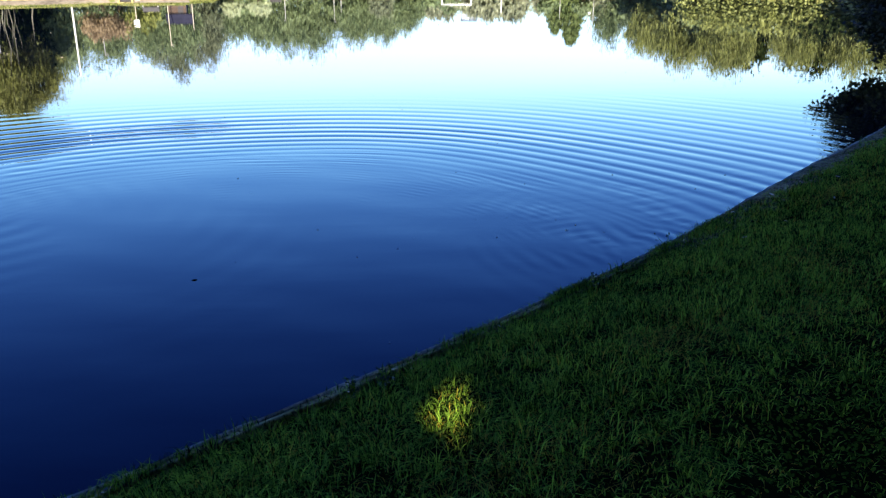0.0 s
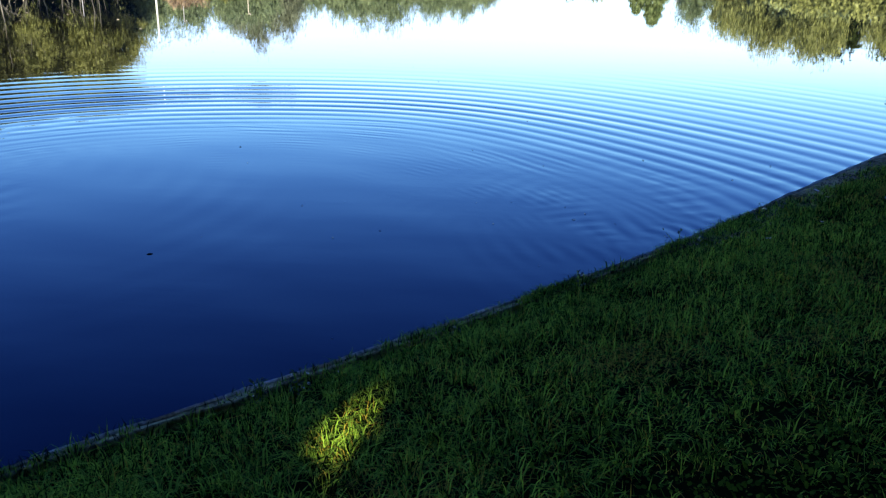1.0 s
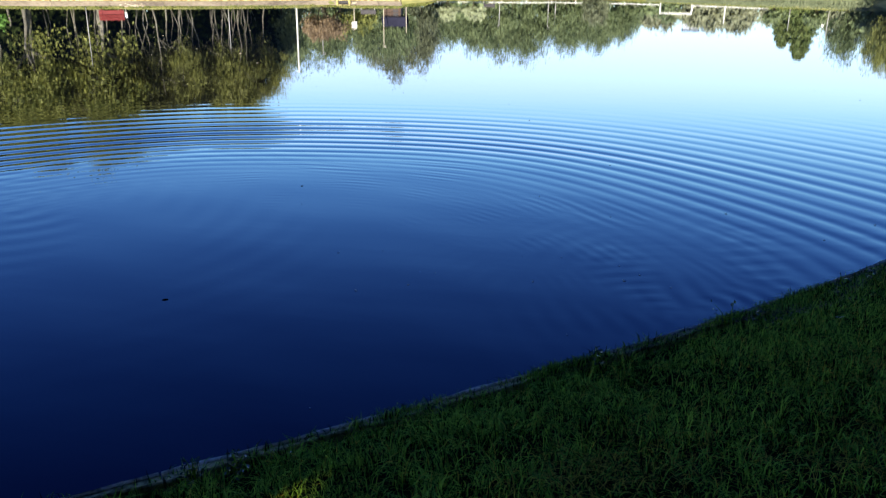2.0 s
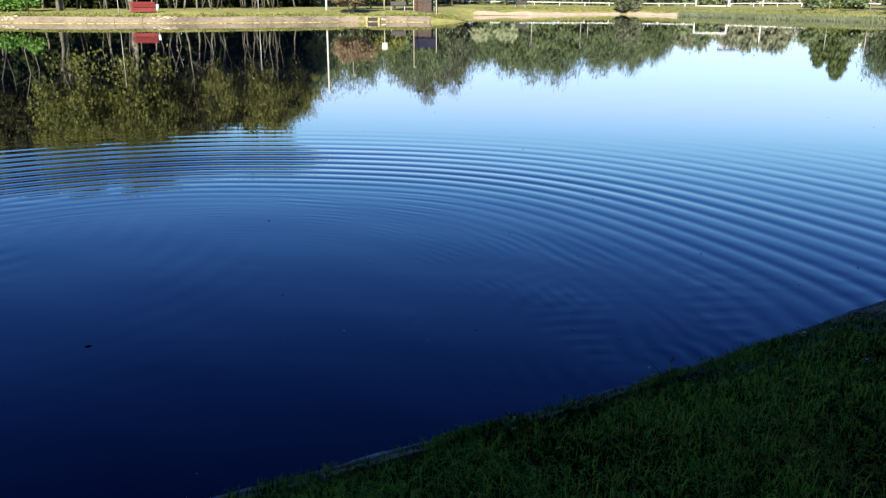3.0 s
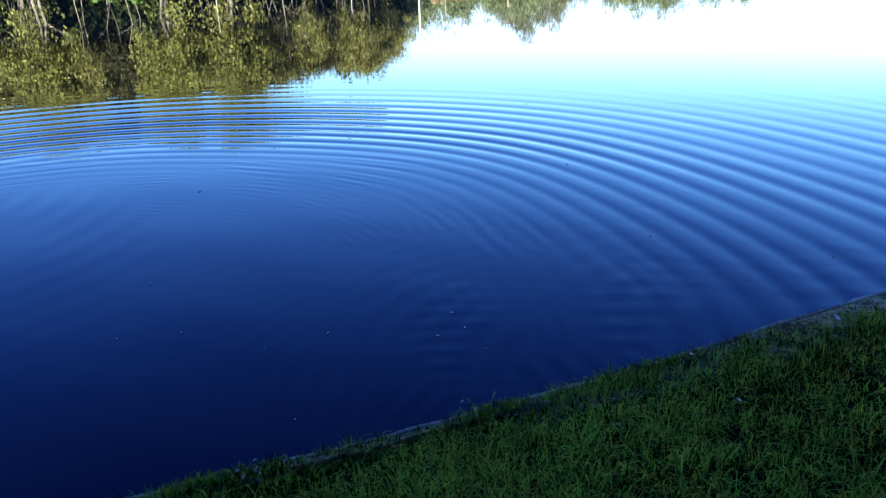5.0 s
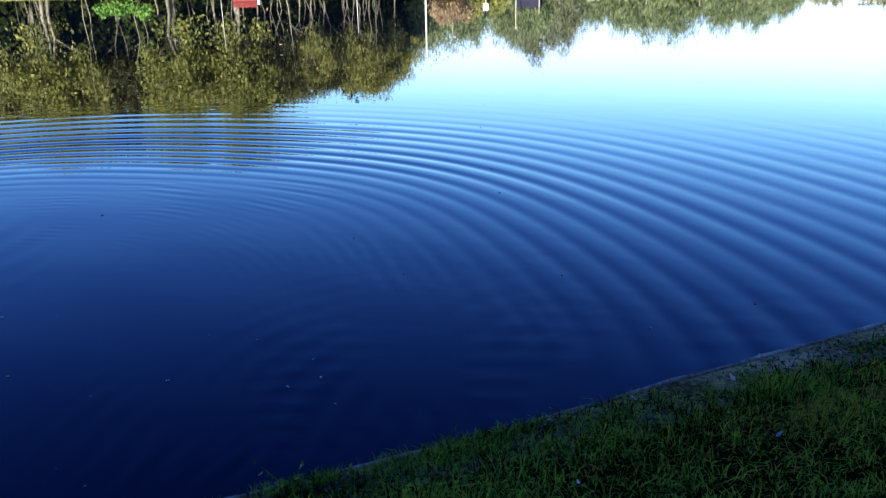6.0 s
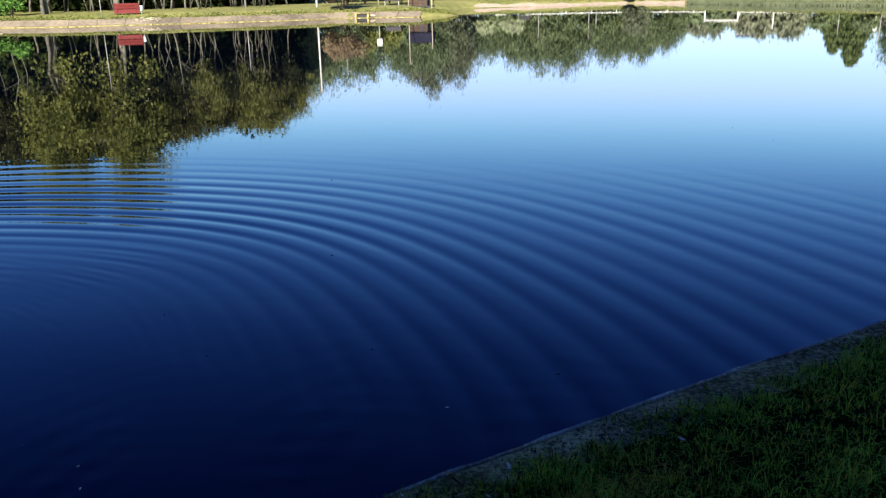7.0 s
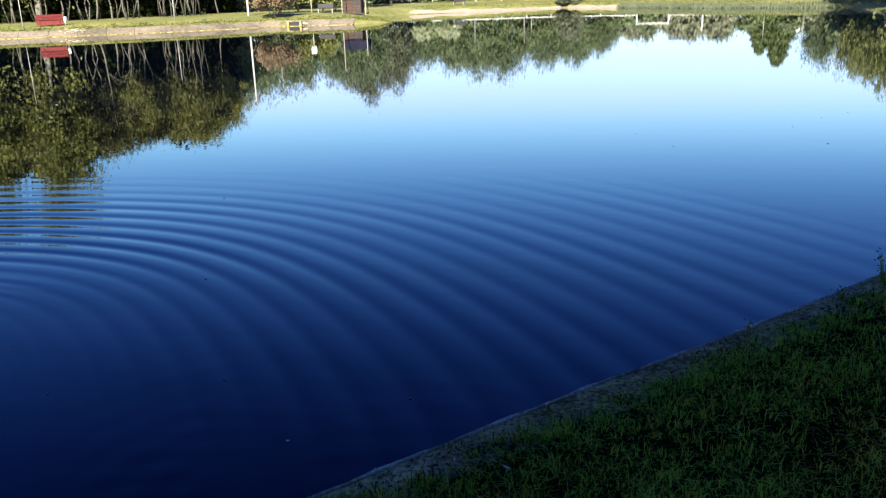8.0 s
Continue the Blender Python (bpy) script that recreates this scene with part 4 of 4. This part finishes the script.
def rail_fence(points, label):
    """A low white fence: posts and one rail."""
    t = thing("rail_fence", (0, 0, 0), 0, label, "fence", "fences beyond the pond")
    for (ax, ay), (bx, by) in zip(points, points[1:]):
        n = max(1, round(math.hypot(bx - ax, by - ay) / 3.2))
        for i in range(n):
            x0, y0, x1, y1 = ax + (bx - ax) * i / n, ay + (by - ay) * i / n, ax + (bx - ax) * (i + 1) / n, ay + (by - ay) * (i + 1) / n
            z0, z1 = z_at(x0, y0), z_at(x1, y1)
            part("post", tubes("post", WHITE, ([(x0, y0, z0 - 0.2), (x0, y0, z0 + 0.5)], [0.04, 0.04]), sides=8), t)
            part("rail", tubes("rail", WHITE, ([(x0, y0, z0 + 0.42), (x1, y1, z1 + 0.42)], [0.045, 0.045]), sides=8), t)


rail_fence([(-34.3, 119.9), (-22.2, 122.3), (-15.2, 123.7), (-1.5, 123.3)], "low white tubular rail fence along a lawn")
rail_fence([(-1.5, 123.7), (-0.2, 123.5)], "short low white rail beside a goal")
rail_fence([(4.4, 123.3), (13.2, 121.8), (22.2, 120.0)], "low white tubular rail fence along a field")


def goal(x, y):
    t = thing("football_goal", (x, y, z_at(x, y)), -4, "small white metal football goal frame on grass", "goal")
    for s in (-2.1, 2.1):
        part("post", tubes("post", WHITE, ([(s, 0, -0.1), (s, 0, 1.48)], [0.075, 0.075]), sides=8), t)
        part("stay", tubes("stay", WHITE, ([(s, 0, 1.3), (s * 1.05, 0.75, 0.9), (s * 1.1, 1.1, 0.0)], [0.045, 0.045, 0.045]), sides=8), t)
    part("crossbar", tubes("crossbar", WHITE, ([(-2.15, 0, 1.48), (2.15, 0, 1.48)], [0.075, 0.075]), sides=8), t)
    part("ground_bar", tubes("ground_bar", WHITE, ([(-2.3, 1.1, 0.05), (2.3, 1.1, 0.05)], [0.045, 0.045]), sides=8), t)


goal(2.05, 123.5)


def picnic_seat(x, y, turn, label):
    """A low dark bench with pale arm ends."""
    t = thing("garden_bench", (x, y, z_at(x, y)), turn, label, "bench", "dark benches")
    part("seat", boxes("seat", DARK, ((1.5, 0.45, 0.06), (0, 0, 0.42))), t)
    part("backrest", boxes("backrest", DARK, ((1.5, 0.06, 0.4), (0, 0.26, 0.66), (-12, 0, 0))), t)
    for s in (-0.66, 0.66):
        part("leg", boxes("leg", STEEL, ((0.08, 0.45, 0.42), (s, 0, 0.2))), t)


picnic_seat(-27.3, 80.0, 15, "low dark bench on a lawn beside bushes")
picnic_seat(-21.0, 107.5, -10, "low dark bench beside clipped bushes")


def far_house(x, y):
    t = thing("far_house", (x, y, z_at(x, y)), 0, "distant building behind low trees, bluish haze in its wall colour", "building")
    wall = part("wall", boxes("wall", HAZE, ((3.2, 4.0, 6.8), (0, 0, 3.3)), bevel=0.05), t)
    part("roof", boxes("roof", ROOF, ((3.6, 4.4, 0.4), (0, 0, 6.85)), bevel=0.05), t)
    for k in range(3):
        for j in range(2):
            part("window", boxes("window", DARK, ((0.7, 0.06, 0.9), (-0.75 + 1.5 * j, -2.01, 1.3 + 1.9 * k)), bevel=0.01), wall)


far_house(5.9, 190.0)

# ---- the near bank's growth ----


def blades(name, s, d, height, width, lean, mat, label, kind="stuff", heading=None):
    """Bent grass blades, each of one quad and one tip, at places along and inland of the kerb."""
    n = len(s)
    p = kerb_place(s, d)
    x, y = p[:, 0], p[:, 1]
    slab = np.where(d < slab_width(s) + 0.01, 0.088 + 0.165 * (d - 0.055), -1)
    z = np.maximum(land(x, y), slab) - np.where(d < 0.47, 0.003, 0.012)
    a = rng.uniform(0, 6.283, n) if heading is None else heading
    side = np.stack([-np.sin(a), np.cos(a), 0 * a], -1) * (width / 2)[:, None]
    way = np.stack([np.cos(a), np.sin(a), 0 * a], -1)
    foot = np.stack([x, y, z], -1)
    up = np.array((0, 0, 1.0))
    mid = foot + up * (height * 0.55)[:, None] + way * (lean * 0.28)[:, None]
    tip = foot + up * (height * np.clip(1 - 0.35 * (lean / height) ** 2, 0.25, 1))[:, None] + way * lean[:, None]
    verts = np.stack([foot - side, foot + side, mid + side * 0.8, mid - side * 0.8, tip], 1).reshape(-1, 3)
    base = np.arange(n)[:, None] * 5
    me = bpy.data.meshes.new(name)
    me.vertices.add(5 * n)
    me.vertices.foreach_set("co", verts.astype(np.float32).ravel())
    loops = (base + np.array([0, 1, 2, 3, 3, 2, 4])).astype(np.int32)
    me.loops.add(7 * n)
    me.loops.foreach_set("vertex_index", loops.ravel())
    me.polygons.add(2 * n)
    me.polygons.foreach_set("loop_start", (np.arange(n)[:, None] * 7 + np.array([0, 4])).astype(np.int32).ravel())
    me.update(calc_edges=True)
    me.materials.append(mat)
    return tagged(new(name, me), label, "grass", kind=kind)


def patchy(s, d, k, seed):
    """A smooth uneven field between 0 and 1."""
    v = np.sin(s * k + seed) * np.sin(d * k * 1.3 + 2 * seed) + 0.6 * np.sin(s * k * 2.3 + d * k * 1.1 + seed * 3) + 0.4 * np.sin(d * k * 3.7 - s * k * 1.9 + seed)
    return np.clip(0.5 + v / 3.2, 0, 1)


def build_grass():
    # small tufts set close together, with hollows between them
    m = 21000
    ts, td = rng.uniform(-4.5, 13.0, m), rng.uniform(0.02, 3.4, m)
    over = np.interp(ts, [-4.5, 0.4, 0.9, 2.3, 3.2, 4.3, 4.8, 6.6, 13], [0.055, 0.045, 0.0, 0.0, 0.05, 0.12, 0.27, 0.20, 0.15]) + np.interp(ts, [0.4, 2.5], [0.018, 0.05]) * (np.sin(ts * 3.3) + np.sin(ts * 8.1))
    keep = (td > np.maximum(over, 0.035)) & (rng.uniform(0, 1, m) < (0.6 + 0.4 * patchy(ts, td, 2.2, 1.0)) * np.interp(ts, [-4.5, -2.5, 5, 8, 13], [0.5, 1.0, 1.0, 0.6, 0.4]) * np.interp(td, [1.3, 2.3], [1.0, 0.5]))
    ts, td = ts[keep], td[keep]
    m = len(ts)
    rise = rng.uniform(0.55, 1.35, m) * (0.6 + 0.7 * patchy(ts, td, 3.1, 4.2)) * np.interp(td, [0.1, 0.3, 1.3, 2.2], [0.75, 1.1, 1.05, 0.7])
    reach = rng.uniform(0.016, 0.045, m)
    per = 28
    which = np.repeat(np.arange(m), per)
    n = len(which)
    off = rng.normal(size=(n, 2)) * reach[which][:, None]
    s, d = ts[which] + off[:, 0], np.maximum(td[which] + off[:, 1], 0.012)
    world = off[:, :1] * ALONG + off[:, 1:] * INLAND
    heading = np.arctan2(world[:, 1], world[:, 0]) + rng.normal(size=n) * 0.8
    h = (0.026 + 0.066 * rng.uniform(0, 1, n) ** 1.5) * rise[which] * np.interp(s, [2.4, 4.2], [1.0, 0.72])
    blades("grass", s, d, h, rng.uniform(0.0028, 0.0066, n) * np.interp(s, [5, 8, 13], [1.0, 1.4, 1.9]), h * rng.uniform(0.3, 1.6, n), GRASS, "short uneven green grass on a shaded bank", heading=heading)
    # pale tips standing among the green blades
    n = 20000
    which = rng.integers(0, m, n)
    s, d = ts[which] + rng.normal(size=n) * 0.03, np.maximum(td[which] + rng.normal(size=n) * 0.03, 0.03)
    h = (0.035 + 0.040 * rng.uniform(0, 1, n)) * rise[which]
    blades("dry_tips", s, d, h, rng.uniform(0.0024, 0.0042, n), h * rng.uniform(0.4, 1.6, n), DRY, "pale blade tips standing in green grass")
    # turf hanging over the narrow kerb towards the water
    m = 2600
    ts, td = rng.uniform(-4.5, 3.3, m), rng.uniform(0.005, 0.13, m)
    keep = rng.uniform(0, 1, m) < np.clip(2.4 * patchy(ts, td, 2.7, 0.4) - 1.1, 0.03, 1) * np.interp(ts, [0.2, 0.9, 2.6, 3.3], [0.22, 1.0, 1.0, 0.3])
    which = np.repeat(np.arange(m)[keep], 18)
    n = len(which)
    s, d = ts[which] + rng.normal(size=n) * 0.03, np.maximum(td[which] + rng.normal(size=n) * 0.025, 0.004)
    h = rng.uniform(0.015, 0.055, n)
    blades("kerb_turf", s, d, h, rng.uniform(0.0018, 0.0042, n), h * rng.uniform(0.3, 1.5, n), GRASS, "ragged turf growing over the kerb", heading=2.33 + rng.normal(size=n) * 1.1)
    # coarser grass farther up the bank
    n = 56000
    s, d = rng.uniform(-14, 16, n), 3.3 + 10 * rng.uniform(0, 1, n) ** 1.5
    s[:9000], d[:9000] = rng.uniform(-14, -4.4, 9000), rng.uniform(0.1, 3.5, 9000)
    s[9000:16000], d[9000:16000] = rng.uniform(12.9, 22, 7000), rng.uniform(0.15, 3.5, 7000)
    h = rng.uniform(0.04, 0.11, n)
    blades("bank_grass", s, d, h, rng.uniform(0.008, 0.018, n), h * rng.uniform(0.3, 1.2, n), GRASS, "coarse green grass higher on a shaded bank")
    # sparse moss and seedlings over the slabs
    n = 44000
    s, d = rng.uniform(-2, 11, n), rng.uniform(0.04, 0.5, n)
    keep = rng.uniform(0, 1, n) < patchy(s, d * 3, 4.4, 2.2) ** 2 * (0.35 + d) * np.interp(s, [0.3, 0.9, 2.4, 3.0, 4.3, 4.8], [0.5, 2.5, 2.5, 4.0, 4.0, 1.0])
    s, d = s[keep], d[keep]
    h = rng.uniform(0.008, 0.03, len(s))
    blades("moss", s, d, h, rng.uniform(0.002, 0.0045, len(s)), h * rng.uniform(0.3, 1.4, len(s)), GRASS, "sparse moss and short grass over kerb slabs")
    # longer blades in tufts
    n = 12000
    c = rng.integers(0, 420, n)
    cs, cd = rng.uniform(-4.3, 12.5, 420), 0.35 + rng.uniform(0, 1, 420) ** 1.3 * 3.6
    cs[:12], cd[:12] = 4.2 + rng.normal(size=12) * 0.06, 0.40 + rng.normal(size=12) * 0.04
    s, d = cs[c] + rng.normal(size=n) * 0.035, cd[c] + rng.normal(size=n) * 0.035
    h = rng.uniform(0.05, 0.10, n)
    blades("grass_tufts", s, d, h, rng.uniform(0.0022, 0.0042, n), h * rng.uniform(0.2, 0.8, n), GRASS, "longer green grass tufts on a shaded bank")
    # straw and cut stalks lying in patches
    n = 11000
    spots = ((0.30, 1.15, 0.45, 0.20), (1.85, 1.15, 0.40, 0.25), (1.2, 1.55, 0.5, 0.25), (2.9, 1.75, 0.4, 0.3), (4.6, 2.3, 0.5, 0.3), (6.2, 1.7, 0.6, 0.25), (8.2, 1.6, 0.7, 0.3), (-1.2, 1.4, 0.5, 0.3), (4.35, 0.75, 0.4, 0.12))
    k = rng.integers(0, len(spots) + 3, n)
    s, d = np.empty(n), np.empty(n)
    for i, (a, b, u, v) in enumerate(spots):
        q = k == i
        s[q], d[q] = a + rng.normal(size=q.sum()) * u * 0.6, b + rng.normal(size=q.sum()) * v * 0.6
    q = k >= len(spots)
    s[q], d[q] = rng.uniform(-4.3, 12.5, q.sum()), rng.uniform(0.4, 4.0, q.sum())
    h = rng.uniform(0.03, 0.065, n)
    blades("dry_grass", s, d, h, rng.uniform(0.0018, 0.0036, n), rng.uniform(0.05, 0.17, n), DRY, "straw-coloured dead grass stalks in patches")


build_grass()


def build_clover():
    """Low round leaves in a patch and scattered through the grass."""
    n = 9000
    near = rng.uniform(0, 1, n) < 0.3
    s = np.where(near, -0.45 + rng.normal(size=n) * 0.42, rng.uniform(-4, 12, n))
    d = np.where(near, 2.15 + rng.normal(size=n) * 0.35, 1.1 + 2.9 * rng.uniform(0, 1, n) ** 0.7)
    p = kerb_place(s, d)
    z = land(p[:, 0], p[:, 1]) + rng.uniform(0.02, 0.065, n)
    verts, r = [], np.where(near, rng.uniform(0.004, 0.0085, n), rng.uniform(0.004, 0.008, n))
    tilt = rng.normal(size=(n, 2)) * 0.45
    for a in np.linspace(0, 6.283, 7)[:-1]:
        dx, dy = r * math.cos(a), r * math.sin(a)
        verts.append(np.stack([p[:, 0] + dx, p[:, 1] + dy, z + dx * tilt[:, 0] + dy * tilt[:, 1]], -1))
    me = mesh_of("clover", np.stack(verts, 1).reshape(-1, 3), np.arange(6 * n).reshape(n, 6), CLOVER)
    tagged(new("clover", me), "low clover leaves growing through the grass", "clover", kind="stuff")


build_clover()


def weed(s, d, height, count, label):
    """A small upright weed with narrow leaves by the kerb."""
    x, y = kerb_place(s, d)
    t = thing("weed", (float(x), float(y), max(z_at(float(x), float(y)), 0.06)), rng.uniform(0, 360), label, "weed", "weeds along the kerb")
    specs, spots = [], []
    for _ in range(count):
        a, w = rng.uniform(0, 6.28), height * rng.uniform(0.1, 0.5)
        tip = Vector((math.cos(a) * w, math.sin(a) * w, height * rng.uniform(0.6, 1.0)))
        specs.append(([(0, 0, -0.02), tip * 0.5 + Vector((0, 0, 0.03)), tip], [0.003, 0.0025, 0.001]))
        spots += [tip * k + Vector((rng.normal(), rng.normal(), rng.normal())) * 0.012 for k in np.linspace(0.3, 1.0, 7)]
    for spec in specs:
        part("stalk", tubes("stalk", GRASS, spec, sides=4), t)
    part("leaves", leaves("leaves", np.array([tuple(v) for v in spots]), 0.014, BUSHLEAF), t)


for s, d, h, c in ((8.9, 0.12, 0.26, 9), (9.3, 0.2, 0.32, 12), (9.7, 0.1, 0.28, 9), (8.3, 0.16, 0.16, 6), (7.25, 0.12, 0.20, 3), (2.15, 0.10, 0.24, 2), (2.35, 0.15, 0.12, 3), (0.2, 0.12, 0.09, 3),
                   (-0.75, 0.2, 0.13, 8), (-0.9, 0.14, 0.12, 7), (1.1, 0.14, 0.13, 5), (3.25, 0.12, 0.14, 7), (3.5, 0.2, 0.10, 6), (5.6, 0.1, 0.09, 4), (10.4, 0.15, 0.35, 12), (-2.2, 0.2, 0.14, 6)):
    weed(s, d, h, c, "small leafy weed growing at the kerb")


def feather(x, y, z, length, turn, tilt):
    verts, faces = [], []
    for i, k in enumerate(np.linspace(0, 1, 6)):
        w = length * 0.16 * math.sin(0.25 + 2.7 * k)
        h = 0.18 * length * k * k
        verts += [(k * length, -w, h), (k * length, 0, h + 0.12 * w), (k * length, w, h)]
    for i in range(5):
        for j in range(2):
            u = i * 3 + j
            faces.append((u, u + 1, u + 4, u + 3))
    ob = new("feather", mesh_of("feather", verts, faces, FEATHER, True))
    ob.matrix_basis = pose(x, y, z, tilt, 0, turn)
    tagged(ob, "small pale feather lying on the bank", "feather", "feathers on the bank")


for s, d in ((3.75, 0.08), (4.05, 0.35), (4.55, 0.02), (4.9, 0.22), (3.35, 0.3), (3.1, 0.62), (3.9, 0.78), (5.35, 0.28), (4.25, 0.18), (2.75, 0.05), (-0.5, 0.12), (0.05, 0.3), (6.0, 0.2), (2.55, 0.5), (5.0, 0.55)):
    x, y = (float(v) for v in kerb_place(s, d))
    base = 0.085 + 0.16 * d if d < 0.46 else z_at(x, y) + 0.02
    feather(x, y, base, rng.uniform(0.03, 0.06), rng.uniform(0, 360), rng.uniform(-25, 25))

# leaves and specks afloat
scraps = [(9.5 + 2.6 * rng.normal(), 19.5 + 2.2 * rng.normal(), rng.uniform(0.012, 0.026), DEBRIS) for _ in range(22)]
scraps += [(-14 + 6 * rng.normal(), 24 + 4 * rng.normal(), rng.uniform(0.02, 0.045), RUBBLE) for _ in range(14)]
scraps += [(-0.5 + 1.4 * rng.normal(), 6.6 + 0.9 * rng.normal(), rng.uniform(0.004, 0.010), FEATHER) for _ in range(24)]
for x, y, size, mat in scraps + [(-0.59, 13.0, 0.022, DEBRIS), (-1.17, 14.5, 0.019, DEBRIS), (0.75, 10.3, 0.019, DEBRIS), (0.34, 11.1, 0.019, DEBRIS), (1.88, 8.6, 0.022, DEBRIS), (0.2, 8.7, 0.013, DEBRIS), (0.9, 8.2, 0.013, DEBRIS),
                        (-3.2, 12.2, 0.019, DEBRIS), (-5.0, 15.5, 0.019, DEBRIS), (4.6, 17.0, 0.019, DEBRIS), (6.5, 19.0, 0.019, DEBRIS), (9.5, 24.0, 0.03, DEBRIS), (-9.5, 21, 0.05, RUBBLE), (-12.5, 22, 0.05, RUBBLE),
                        (-15.0, 26, 0.06, RUBBLE), (-8.0, 19, 0.05, RUBBLE), (-18, 30, 0.06, RUBBLE), (1.1, 6.6, 0.02, FEATHER), (1.2, 6.75, 0.018, FEATHER), (1.05, 6.9, 0.016, FEATHER), (-0.3, 6.1, 0.015, FEATHER),
                        (-0.6, 5.9, 0.015, FEATHER), (-1.0, 6.6, 0.015, FEATHER), (0.5, 6.4, 0.014, FEATHER), (2.6, 8.0, 0.018, FEATHER), (3.1, 8.6, 0.018, DEBRIS), (-2.1, 8.4, 0.018, DEBRIS), (2.9, 11.5, 0.013, DEBRIS)]:
    n, size = 7, 0.6 * size
    verts = [(size * (1 + 0.35 * rng.normal()) * math.cos(a), size * 0.5 * (1 + 0.3 * rng.normal()) * math.sin(a), 0.0) for a in np.linspace(0, 6.28, n + 1)[:-1]]
    verts += [(v[0] * 0.8, v[1] * 0.8, 0.25 * size) for v in verts]
    faces = [(i, (i + 1) % n, n + (i + 1) % n, n + i) for i in range(n)] + [tuple(range(n, 2 * n))]
    ob = new("floating_leaf", mesh_of("floating_leaf", verts, faces, mat))
    ob.matrix_basis = pose(x, y, 0.003, 0, 0, rng.uniform(0, 360))
    tagged(ob, "small leaf scrap floating on the water", "leaf", "scraps afloat")
